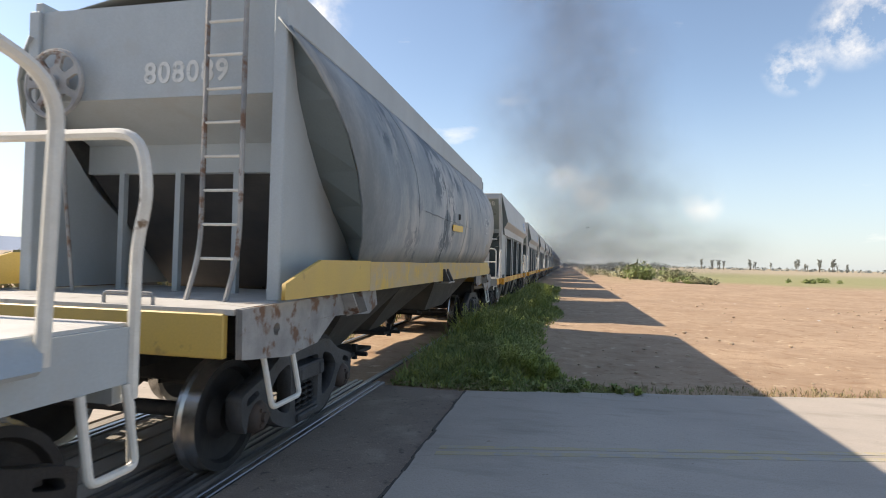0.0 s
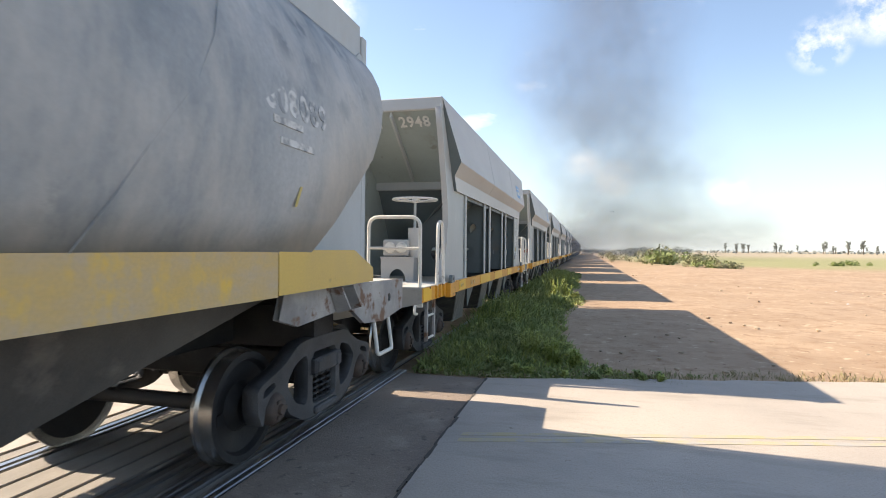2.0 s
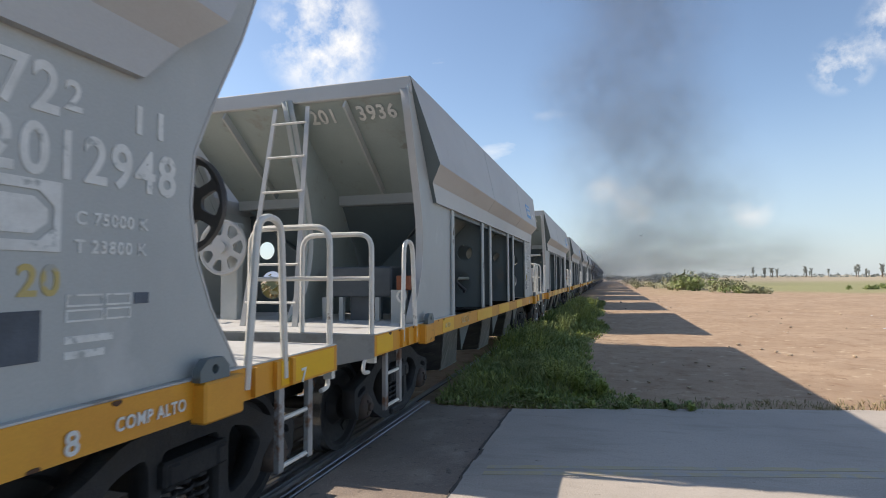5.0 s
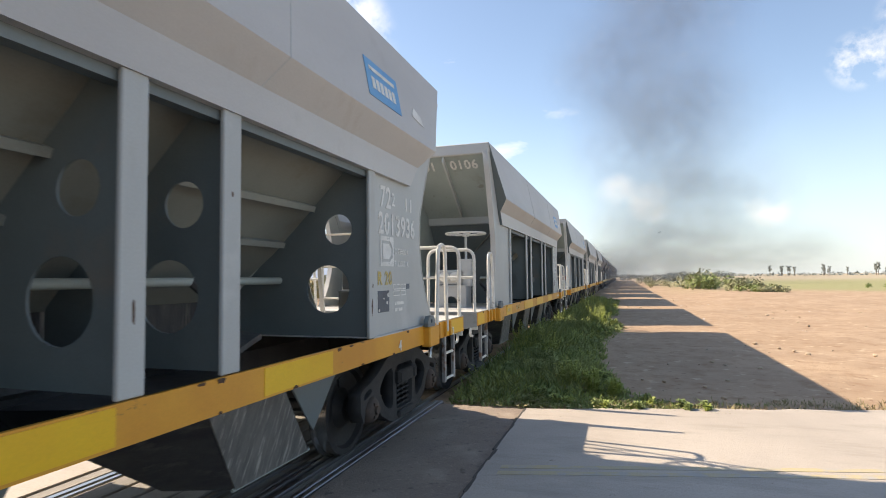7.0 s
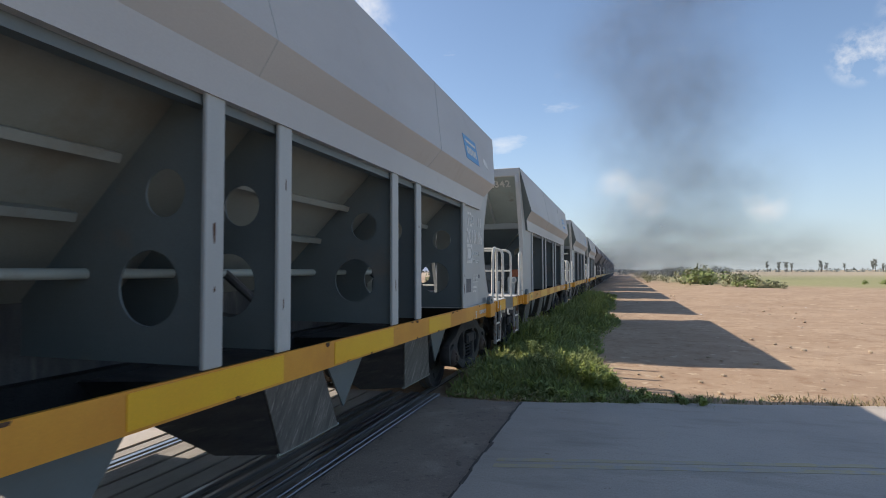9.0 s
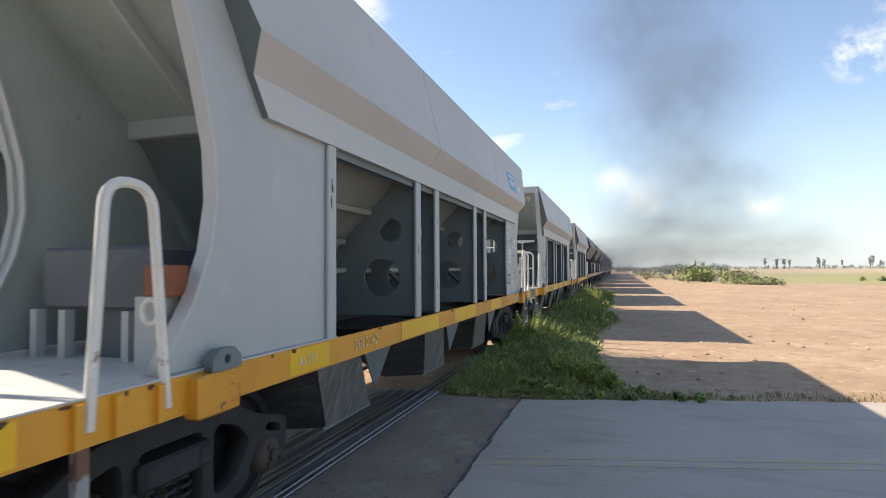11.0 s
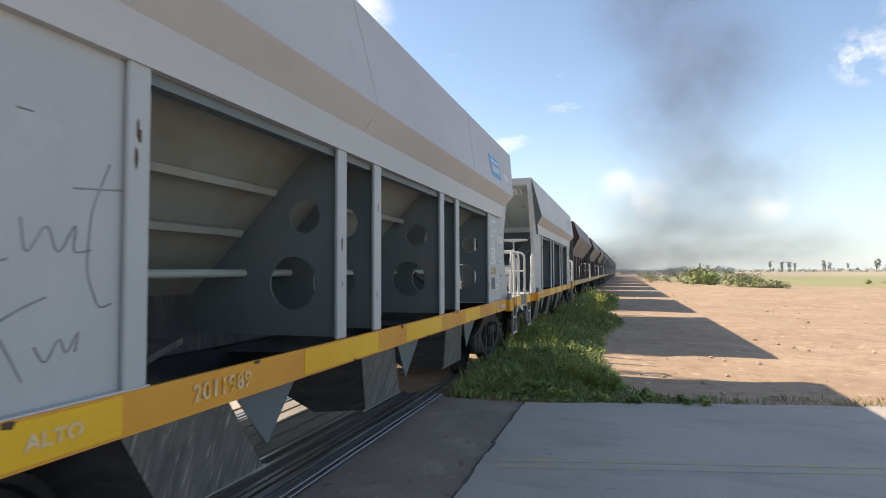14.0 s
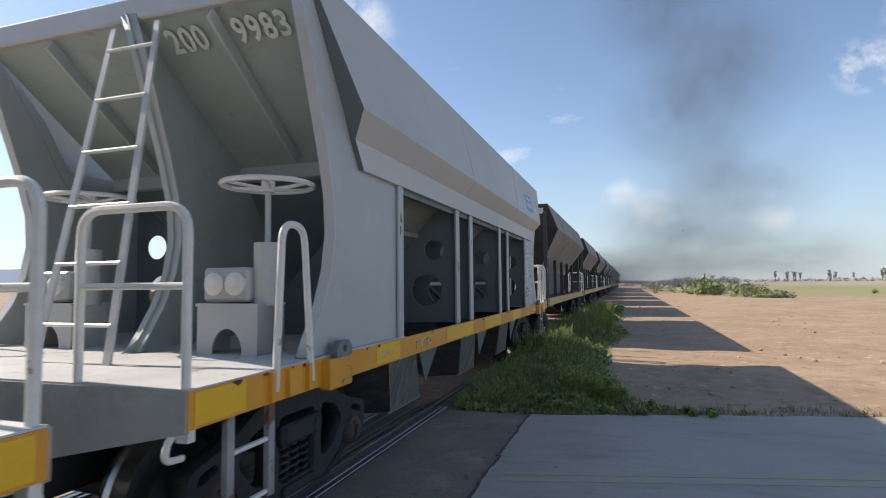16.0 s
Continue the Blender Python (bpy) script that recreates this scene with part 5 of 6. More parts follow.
# ---- the flat-ended wagon ahead ----
def lead_wagon(name):
    """The wagon ahead of the curved hopper, of which the rear platform passes: blue-grey deck, heavy cream rails."""
    wagon = new(name)
    L0 = 12.6
    bm = bmesh.new()
    box(bm, -0.35, 0.1, 0.82, 0.35, L0 - 0.05, 1.12)
    box(bm, -1.45, L0 - 0.06, 1.0, 1.45, L0, 1.36)
    part("underframe", bm, M["tankend"], wagon)
    part("deck", box(bmesh.new(), -1.47, 0.0, 1.36, 1.47, L0, 1.40), M["deck"], wagon, "worn pale deck plate")
    part("hopper_body", box(bmesh.new(), -1.45, 1.6, 1.42, 1.45, L0 - 2.2, 3.9), M["tank"], wagon, bevel=0.05)
    for s in (1, -1):
        bm = box(bmesh.new(), s * 1.42, 0.0, 1.10, s * 1.50, L0, 1.38)
        slab(bm, [(s * 1.50, L0 - 1.8, 1.38), (s * 1.50, L0 - 0.5, 1.38), (s * 1.62, L0 - 0.62, 1.26), (s * 1.62, L0 - 1.8, 1.26)], 0.03)
        part("side_sill", bm, M["tankend"], wagon)
        bm = tube(bmesh.new(), bent([(0.0 * s, L0 + 0.01, 2.36), (s * 1.50, L0 + 0.01, 2.36), (s * 1.56, L0 + 0.01, 2.05), (s * 1.50, L0 + 0.01, 1.80), (s * 1.50, L0 + 0.01, 1.02)], 0.14), 0.030)
        part("end_railing", bm, M["white"], wagon, "heavy cream tubular railing", smooth=True)
        bm = tube(bmesh.new(), bent([(s * 1.56, L0 - 0.55, 1.28), (s * 1.56, L0 - 0.52, 2.45), (s * 1.56, L0 - 1.15, 2.62), (s * 1.56, L0 - 1.2, 1.28)], 0.2), 0.030)
        part("side_hoop", bm, M["white"], wagon, "heavy cream tubular grab hoop", smooth=True)
        bm = tube(bmesh.new(), bent([(s * 1.50, L0 - 0.30, 1.1), (s * 1.52, L0 - 0.25, 0.68), (s * 1.52, L0 + 0.03, 0.68), (s * 1.50, L0 - 0.03, 1.1)], 0.05), 0.022)
        part("stirrup_step", bm, M["white"], wagon, smooth=True)
        bm = tube(bmesh.new(), bent([(s * 1.40, L0 - 0.02, 1.0), (s * 1.40, L0 + 0.12, 1.0), (s * 1.40, L0 + 0.14, 0.62)], 0.08), 0.022)
        part("rope_hook", bm, M["white"], wagon, smooth=True)
    for y in (1.475, L0 - 1.12):
        bogie(wagon, y, M["dark"])
    return wagon


# ---- ground, road, track ----
def ground_sheet():
    """One sheet of earth to the horizon, finer near the crossing."""
    rnd = random.Random(4)
    xs = [-4000, -1500, -500, -200, -90, -45, -25] + [-16 + 0.6 * i for i in range(72)] + [30, 36, 44, 55, 70, 90, 130, 200, 400, 900, 2000, 4000]
    ys = [-1500, -300, -80, -30, -14, -6, 0, 3, 6, 7] + [7.6 + 0.5 * i for i in range(70)] + [44, 47, 50, 54, 58, 63, 70, 80, 95, 120, 160, 230, 350, 600, 1200, 2500, 4200]
    bm = bmesh.new()
    grid = []
    for y in ys:
        row = []
        for x in xs:
            z = -0.06
            if y > 7.4 and 1.0 < x < 60 and y < 90:
                k = min(1, (y - 7.4) / 3) * min(1, (x - 1.0) / 2)
                z += k * (0.07 * noise.noise(Vector((x * 0.35, y * 0.3, 0))) + 0.035 * noise.noise(Vector((x * 1.1, y * 1.0, 3))) + 0.05)
                if x > 7.5 and y > 30:
                    z += 0.25 * min(1, (x - 7.5) / 4) * min(1, (y - 30) / 14) * (0.6 + 0.6 * noise.noise(Vector((x * 0.12, y * 0.1, 8))))
            row.append(bm.verts.new((x, y, z)))
        grid.append(row)
    for g, h in zip(grid, grid[1:]):
        for i in range(len(xs) - 1):
            bm.faces.new((g[i], g[i + 1], h[i + 1], h[i]))
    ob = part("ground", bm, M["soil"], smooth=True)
    return tagged(ob, "trodden pink brown earth with green field beyond", "ground", kind="structure")


def far_edge(x):
    """The far edge of the road."""
    return 7.55 + max(0.0, x - 2.4) * 0.245


def paving():
    rnd = random.Random(7)
    # concrete slabs on the near side of the track, asphalt strip next to it
    road = tagged(part("road", box(bmesh.new(), 2.33, -3.0, -0.25, 2.35, -2.9, -0.02), M["concrete"]), "pale worn concrete road slabs over the crossing", "road", kind="structure")
    cuts = [2.335, 9.0, 15.5, 22.0, 29.0, 40.0]
    for x0, x1 in zip(cuts, cuts[1:]):
        for a, b in ((1.0, 0.62), (0.62, 0.2), (0.2, -0.3)):
            def at(x, t):
                f = far_edge(x)
                return (x, f - (1 - t) * 7.0, 0.0)
            bm = slab(bmesh.new(), [at(x0 + 0.008, b), at(x1 - 0.008, b), at(x1 - 0.008, a), at(x0 + 0.008, a)], 0.2)
            if a == 1.0 and x0 < 3:
                # crumbled edge
                bm.free()
                n = 26
                pts = [at(x0, b), at(x1, b)] + [(x1 - (x1 - x0) * i / n, far_edge(x1 - (x1 - x0) * i / n) + rnd.uniform(-0.05, 0.03), 0.0) for i in range(n + 1)]
                bm = slab(bmesh.new(), pts, 0.2)
            part("slab", bm, M["concrete"], road)
    n = 22
    pts = [(1.14, -2.5, -0.012), (2.325, -2.5, -0.012)] + [(2.325 - 1.185 * i / n, 7.53 + rnd.uniform(-0.06, 0.05), -0.012) for i in range(n + 1)]
    strip = part("pavement", slab(bmesh.new(), pts, 0.2), M["asphalt"])
    tagged(strip, "dark patched asphalt strip beside the rails", "pavement", kind="structure")
    pts = [(2.33 + rnd.uniform(-0.014, 0.014), -2.5 + 10 * i / 60) for i in range(61)]
    bm = bmesh.new()
    for (x0, y0), (x1, y1) in zip(pts, pts[1:]):
        w = 0.006 + 0.012 * rnd.random()
        box(bm, x0 - w, y0, -0.01, x0 + w, y1, 0.004)
    tagged(part("road_joint", bm, M["tar"]), "black tar joint between asphalt and concrete", "joint", kind="structure")
    bm = bmesh.new()
    for off in (0.0, 0.17):
        for i in range(40):
            x0 = 2.5 + 0.5 * i
            y0, y1 = far_edge(x0) - 2.62 + off, far_edge(x0 + 0.5) - 2.62 + off
            slab(bm, [(x0, y0, 0.004), (x0 + 0.5, y1, 0.004), (x0 + 0.5, y1 + 0.09, 0.004), (x0, y0 + 0.09, 0.004)], 0.003)
    tagged(part("lane_marking", bm, M["lane"]), "worn double yellow lane line", "road marking", kind="structure")
    # far side of the track
    pts = [(-16, -3, -0.012), (-1.16, -3, -0.012), (-1.16, 7.5, -0.012), (-3, 7.6, -0.012), (-16, 4.2, -0.012)]
    tagged(part("road_beyond", slab(bmesh.new(), pts, 0.2), M["concrete"]), "pale concrete road beyond the rails", "road", kind="structure")
    # crossing bed
    bed = part("crossing_bed", box(bmesh.new(), -1.15, -6, -0.3, 1.13, 7.7, -0.03), M["crossing"])
    tagged(bed, "dusty concrete bed between the crossing rails", "crossing", kind="structure")
    for x0, x1 in ((-1.10, -0.95), (-0.74, -0.50), (-0.47, -0.24), (-0.21, 0.03), (0.06, 0.28)):
        part("panel", box(bmesh.new(), x0, -6, -0.06, x1, 7.6, -0.012), M["crossing"], bed, bevel=0.01)


def rail_line(name, x, y0, y1, label, head=0.07):
    r = new(name)
    part("head", box(bmesh.new(), x - head / 2, y0, -0.035, x + head / 2, y1, 0.0), M["rail"], r, "polished steel head", bevel=0.008)
    bm = box(bmesh.new(), x - 0.012, y0, -0.13, x + 0.012, y1, -0.034)
    box(bm, x - 0.065, y0, -0.15, x + 0.065, y1, -0.13)
    part("web", bm, M["railside"], r)
    return tagged(r, label, "rail", "rails", kind="structure")


def track():
    for x in (-0.873, 0.873):
        rail_line("rail", x, -60, 320, "worn steel running rail", 0.072)
    for x in (-0.775, 0.36, 0.52, 0.70, 0.775, 1.03, 1.10):
        rail_line("guard_rail", x, -6, 7.7, "old rail laid as crossing deck", 0.055)
    t = tagged(new("sleepers"), "dark timber sleepers in earth under the rails", "sleeper", kind="structure")
    me = None
    for i in range(90):
        y = 8.2 + 0.62 * i
        if me is None:
            ob = part("sleeper", box(bmesh.new(), -1.35, -0.12, -0.22, 1.35, 0.12, -0.13), M["bark"], t, bevel=0.01)
            me = ob.data
        else:
            ob = new("sleeper", me)
            ob.parent = t
        ob.location = (0, y, 0)


# ---- plants ----
def blades(bm, x, y, z, n, h, spread, rnd, width=0.012, lean=0.35):
    for _ in range(n):
        a, r = rnd.uniform(0, 6.283), spread * math.sqrt(rnd.random())
        p = Vector((x + r * math.cos(a), y + r * math.sin(a), z))
        hh = h * rnd.uniform(0.5, 1.1)
        d = Vector((rnd.gauss(0, lean), rnd.gauss(0, lean), 1)).normalized()
        b = rnd.uniform(0, 6.283)
        o = Vector((math.cos(b), math.sin(b), 0)) * width * rnd.uniform(0.7, 1.5)
        m = p + d * hh * 0.55
        t = p + d * hh + Vector((d.x, d.y, -0.25)) * hh * 0.35
        v = [bm.verts.new(q) for q in (p - o * 0.6, p + o * 0.6, m + o, m - o, t)]
        bm.faces.new(v[:4])
        bm.faces.new((v[3], v[2], v[4]))


def leafy(bm, x, y, z, h, stems, leaves, rnd, size=0.06):
    """A many-stemmed weed with small leaves."""
    for _ in range(stems):
        a = rnd.uniform(0, 6.283)
        top = Vector((x + h * 0.55 * rnd.random() * math.cos(a), y + h * 0.55 * rnd.random() * math.sin(a), z + h * rnd.uniform(0.6, 1.05)))
        base = Vector((x + 0.05 * math.cos(a), y + 0.05 * math.sin(a), z))
        tube(bm, [base, base.lerp(top, 0.5) + Vector((0, 0, 0.06)), top], 0.006, 3)
        for _ in range(leaves):
            t = rnd.uniform(0.2, 1.0)
            p = base.lerp(top, t) + Vector((0, 0, 0.08 * t * (1 - t)))
            b, e = rnd.uniform(0, 6.283), rnd.uniform(-0.3, 0.8)
            d = Vector((math.cos(b), math.sin(b), e)).normalized() * size * rnd.uniform(0.7, 1.8)
            o = d.cross(Vector((rnd.uniform(-.4, .4), rnd.uniform(-.4, .4), 1))).normalized() * size * 0.32
            v = [bm.verts.new(q) for q in (p, p + d * 0.5 + o, p + d, p + d * 0.5 - o)]
            bm.faces.new(v)


def verge_limit(y):
    """How far the weeds reach out from the track."""
    return np.interp(y, [7.9, 8.25, 8.7, 9.4, 11.0, 14.5, 16.5, 19.0, 21.0, 23.0, 26.0, 60.0], [4.9, 4.6, 3.75, 3.4, 3.15, 3.0, 3.1, 3.5, 3.55, 3.0, 3.2, 3.3])


def plants():
    rnd = random.Random(11)

    def spot():
        y = 7.9 + 34 * rnd.random() ** 2.0
        far = verge_limit(y)
        u = rnd.random()
        x = 1.30 + (far - 1.30) * u
        # tall by the track, low outwards and by the road
        tall = (1.0 - 0.80 * u ** 1.3) * min(1.0, 0.16 + (y - 7.9) / 2.4)
        if x > 3.7:
            tall *= 0.55
        return x, y, tall * (0.6 + 0.9 * max(0, noise.noise(Vector((x * 0.9, y * 0.6, 2))) + 0.3))

    for name, mat, label, count, hh in (("weeds", "grass", "dark green weeds along the track", 3000, 0.58), ("weeds", "lush", "bright green weed tufts along the track", 1300, 0.52), ("dry_grass", "dry", "dry straw tufts along the verge", 500, 0.30)):
        bm = bmesh.new()
        for _ in range(count):
            x, y, k = spot()
            blades(bm, x, y, -0.05, 9 if y < 20 else 6, 0.05 + hh * k, 0.20, rnd, 0.006 + 0.0006 * y, 0.45)
        tagged(part(name, bm, M[mat]), label, "weeds", kind="stuff")
    # small-leaved creeping weeds between the blades
    for mat, count in (("grass", 80), ("lush", 60)):
        bm = bmesh.new()
        for _ in range(count):
            x, y, k = spot()
            leafy(bm, x, y, -0.05, 0.10 + 0.55 * k, 7, 16, rnd, 0.032 + 0.0012 * y)
        tagged(part("creeping_weeds", bm, M[mat]), "small leaved green weeds among the grass", "weeds", kind="stuff")
    # fallen dry leaves by the road edge
    bm = bmesh.new()
    for _ in range(420):
        x = 1.2 + 2.6 * rnd.random() ** 1.5
        p = Vector((x, far_edge(x) + 0.05 + 0.75 * rnd.random(), 0.0 + 0.02 * rnd.random()))
        a = rnd.uniform(0, 6.283)
        u, w = Vector((math.cos(a), math.sin(a), rnd.uniform(-.4, .4))) * rnd.uniform(0.02, 0.05), Vector((-math.sin(a), math.cos(a), rnd.uniform(-.3, .3))) * 0.012
        bm.faces.new([bm.verts.new(q) for q in (p - u, p - w, p + u, p + w)])
    tagged(part("fallen_leaves", bm, M["dry"]), "dry brown leaves scattered by the road edge", "leaves", kind="stuff")
    # thin fringe along the road edge
    bm = bmesh.new()
    for _ in range(120):
        x = 1.3 + 4.2 * rnd.random() ** 1.4
        blades(bm, x, far_edge(x) + 0.12 + 0.25 * rnd.random(), -0.04, 5, 0.07, 0.09, rnd, 0.006)
    tagged(part("fringe_grass", bm, M["grass"]), "thin low grass along the road edge", "grass", kind="stuff")
    bm = bmesh.new()
    for _ in range(260):
        x = 3.4 + 7.0 * rnd.random()
        blades(bm, x, far_edge(x) + 0.06 + 0.5 * rnd.random() ** 2, -0.04, 6, 0.10, 0.10, rnd, 0.005)
    tagged(part("dry_fringe", bm, M["dry"]), "sparse pale dry grass along the road edge", "grass", kind="stuff")
    # single tall weeds
    spots = [(3.15, 8.75, 0.46, "lush"), (3.45, 8.6, 0.32, "lush"), (2.75, 9.1, 0.50, "lush"), (2.2, 9.5, 0.42, "grass"), (2.1, 10.6, 0.50, "grass"), (2.1, 12.2, 0.60, "lush"), (2.1, 14.6, 0.70, "grass"),
             (2.3, 17.2, 0.75, "grass"), (2.6, 19.5, 0.85, "lush"), (2.9, 20.3, 0.75, "lush"), (2.4, 21.5, 0.8, "grass"), (2.25, 25.6, 1.1, "lush"), (2.6, 25.0, 0.9, "lush"), (3.3, 20.1, 0.35, "lush"), (2.8, 29.0, 0.8, "lush")]
    for x, y, h, mat in spots:
        bm = bmesh.new()
        leafy(bm, x, y, -0.06, h, 30, 26, rnd, 0.040)
        tagged(part("weed_plant", bm, M[mat]), "bushy green weed with small leaves", "weed", "weeds by the track")
    # rough ground on the far side of the track
    bm = bmesh.new()
    for _ in range(800):
        y = 7.8 + 30 * rnd.random()
        blades(bm, -1.3 - 12 * rnd.random() ** 1.5, y, -0.06, 7, 0.35, 0.25, rnd, 0.02)
    tagged(part("rough_grass", bm, M["dry"]), "yellow rough grass beyond the track", "grass", kind="stuff")
    bm = bmesh.new()
    for _ in range(420):
        y = 8.0 + 26 * rnd.random()
        blades(bm, -1.3 - 5 * rnd.random(), y, -0.06, 8, 0.42, 0.25, rnd, 0.02)
    for _ in range(420):
        blades(bm, -1.25 - 2.6 * rnd.random(), 7.7 + 6.5 * rnd.random(), -0.06, 9, 0.34, 0.2, rnd, 0.014)
    tagged(part("rough_grass", bm, M["lush"]), "sunlit green grass beyond the track", "grass", kind="stuff")


def clump(bm, at, r, n, rnd, leaf):
    """A ragged crown of leaf flakes."""
    for _ in range(n):
        d = Vector((rnd.gauss(0, 1), rnd.gauss(0, 1), rnd.gauss(0, 0.8)))
        p = Vector(at) + d.normalized() * r * (0.55 + 0.5 * rnd.random()) * Vector((1, 1, 0.75)).length / 1.6
        a, c = d.orthogonal().normalized() * leaf * rnd.uniform(0.5, 1.2), Vector((rnd.gauss(0, 1), rnd.gauss(0, 1), rnd.gauss(0, 1))).normalized() * leaf
        v = [bm.verts.new(q) for q in (p - a, p + c, p + a, p - c)]
        bm.faces.new(v)


def scrub(x, y, r, h, rnd, mat):
    bm = bmesh.new()
    for _ in range(7):
        cx, cy = x + rnd.gauss(0, r * 0.5), y + rnd.gauss(0, r * 0.35)
        clump(bm, (cx, cy, h * rnd.uniform(0.3, 0.7)), h * 0.5, 90, rnd, 0.09 * max(1, h))
    for _ in range(6):
        a = rnd.uniform(0, 6.283)
        tube(bm, [(x, y, -0.1), (x + r * 0.4 * math.cos(a), y + r * 0.4 * math.sin(a), h * 0.6)], 0.03, 4)
    return part("bush", bm, M[mat])


def vegetation_far():
    rnd = random.Random(21)
    for x, y, r, h, mat in ((11.6, 72, 2.4, 1.9, "scrub"), (12.8, 66, 2.2, 1.7, "grass"), (14.2, 60, 2.0, 1.3, "scrub"), (13.0, 75, 2.6, 2.2, "scrub"), (15.4, 58, 1.6, 1.0, "grass"), (16.4, 56.5, 1.2, 0.8, "scrub"), (9.9, 84, 2.2, 1.1, "scrub"),
                            (17.5, 80, 2.0, 1.5, "scrub"), (8.3, 105, 2.4, 1.3, "scrub"), (31, 72, 2.0, 0.6, "grass"), (34, 76, 2.0, 0.7, "grass")):
        tagged(scrub(x, y, r, h, rnd, mat), "low green scrub on a mound", "bush", "bushes by the field")
    for i in range(12):
        x, y = 6 + 26 * rnd.random(), 150 + 120 * rnd.random()
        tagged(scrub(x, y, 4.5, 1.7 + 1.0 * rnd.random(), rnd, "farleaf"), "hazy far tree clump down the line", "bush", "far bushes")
    for i in range(36):
        x, y = -7 - 30 * rnd.random(), 9 + 60 * rnd.random()
        tagged(scrub(x, y, 1.6, 1.0 + 0.9 * rnd.random(), rnd, rnd.choice(("scrub", "dry", "scrub"))), "olive scrub beyond the track", "bush", "scrub beyond the track")
    # far trees: straight trunk, ragged crown
    bm = bmesh.new()
    tree = tagged(new("tree"), "slender far roadside tree", "tree", "far trees")
    part("trunk", tube(bm, [(0, 0, -0.3), (0.1, 0, 3.5), (0, 0.1, 7.0)], 0.22, 6), M["bark"], tree)
    bm = bmesh.new()
    for _ in range(14):
        clump(bm, (rnd.gauss(0, 0.75), rnd.gauss(0, 0.75), rnd.uniform(5.0, 10.0)), 0.75, 20, rnd, 0.42)
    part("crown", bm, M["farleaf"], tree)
    places = []
    for az, n in ((-13.3, 3), (-13.9, 2), (-14.4, 2), (-16.4, 3), (-16.8, 2), (-20.0, 3), (-20.7, 3), (-21.6, 3), (-22.6, 3), (-23.6, 2), (-12.3, 1), (-18.2, 1)):
        for _ in range(n):
            places.append((az + rnd.gauss(0, 0.12), 560 + rnd.uniform(-60, 60), rnd.uniform(0.4, 1.0)))
    first = True
    for az, d, k in places:
        a = radians(az)
        m = Matrix.Translation((EYE[0] - d * math.sin(a), d * math.cos(a), 0)) @ pose(0, 0, 0, 0, 0, rnd.uniform(0, 360))
        ob = tree if first else copy_thing(tree, m)
        if first:
            tree.matrix_basis = m
        first = False
        ob.scale = (k, k, k)
    # low hedge line along the horizon
    bm = bmesh.new()
    for i in range(260):
        az = -30 + 75 * i / 260 + rnd.gauss(0, 0.1)
        a, d = radians(az), 700 + rnd.uniform(-90, 90)
        clump(bm, (EYE[0] - d * math.sin(a), d * math.cos(a), 0.8), 2.4, 10, rnd, 1.5)
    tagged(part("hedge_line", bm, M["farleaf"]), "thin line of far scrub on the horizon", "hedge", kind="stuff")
    # hills
    bm = bmesh.new()
    low, high = [], []
    for i in range(90):
        a = radians(16 + 70 * i / 89)
        d = 3200
        h = 75 + 40 * noise.noise(Vector((i * 0.09, 0, 5))) + 16 * noise.noise(Vector((i * 0.4, 2, 5)))
        low.append(bm.verts.new((-d * math.sin(a), d * math.cos(a), -5)))
        high.append(bm.verts.new((-d * 1.1 * math.sin(a), d * 1.1 * math.cos(a), h * min(1, i / 10))))
    for i in range(89):
        bm.faces.new((low[i], low[i + 1], high[i + 1], high[i]))
    tagged(part("hills", bm, M["hill"], smooth=True), "far mountain ridge tinted haze blue", "hills", kind="structure")


def stones():
    rnd = random.Random(33)
    bm = bmesh.new()
    bmesh.ops.create_icosphere(bm, subdivisions=1, radius=1.0)
    for v in bm.verts:
        v.co *= 1 + 0.28 * noise.noise(v.co * 1.7)
        v.co.z *= 0.55
    first = part("stone", bm, M["stone"])
    tagged(first, "small pale stone on the earth", "stone", "stones")
    for i in range(280):
        if i == 0:
            ob = first
        else:
            ob = new("stone", first.data)
            tagged(ob, "small pale stone on the earth", "stone", "stones")
        y = 8.6 + 38 * rnd.random() ** 1.5
        x = 3.6 + (4 + y * 0.5) * rnd.random()
        if i > 130:
            x, y = 8 + 17 * rnd.random(), 11 + 37 * rnd.random()
        s = rnd.uniform(0.015, 0.05) * (1 + y * 0.03)
        ob.location, ob.rotation_euler, ob.scale = (x, y, -0.015), (0, 0, rnd.uniform(0, 6)), (s, s * rnd.uniform(0.6, 1), s)
    bm = bmesh.new()
    for i in range(22):
        x, y = rnd.uniform(6.5, 16), rnd.uniform(9.5, 40)
        a = rnd.uniform(0, 3)
        u, w = Vector((math.cos(a), math.sin(a), 0.1)) * rnd.uniform(0.03, 0.08), Vector((-math.sin(a), math.cos(a), 0.2)) * 0.03
        p = Vector((x, y, 0.03))
        slab(bm, [p - u - w, p + u - w, p + u + w, p - u + w], 0.004)
    tagged(part("litter", bm, M["paper"]), "scraps of pale litter on the earth", "litter", kind="stuff")


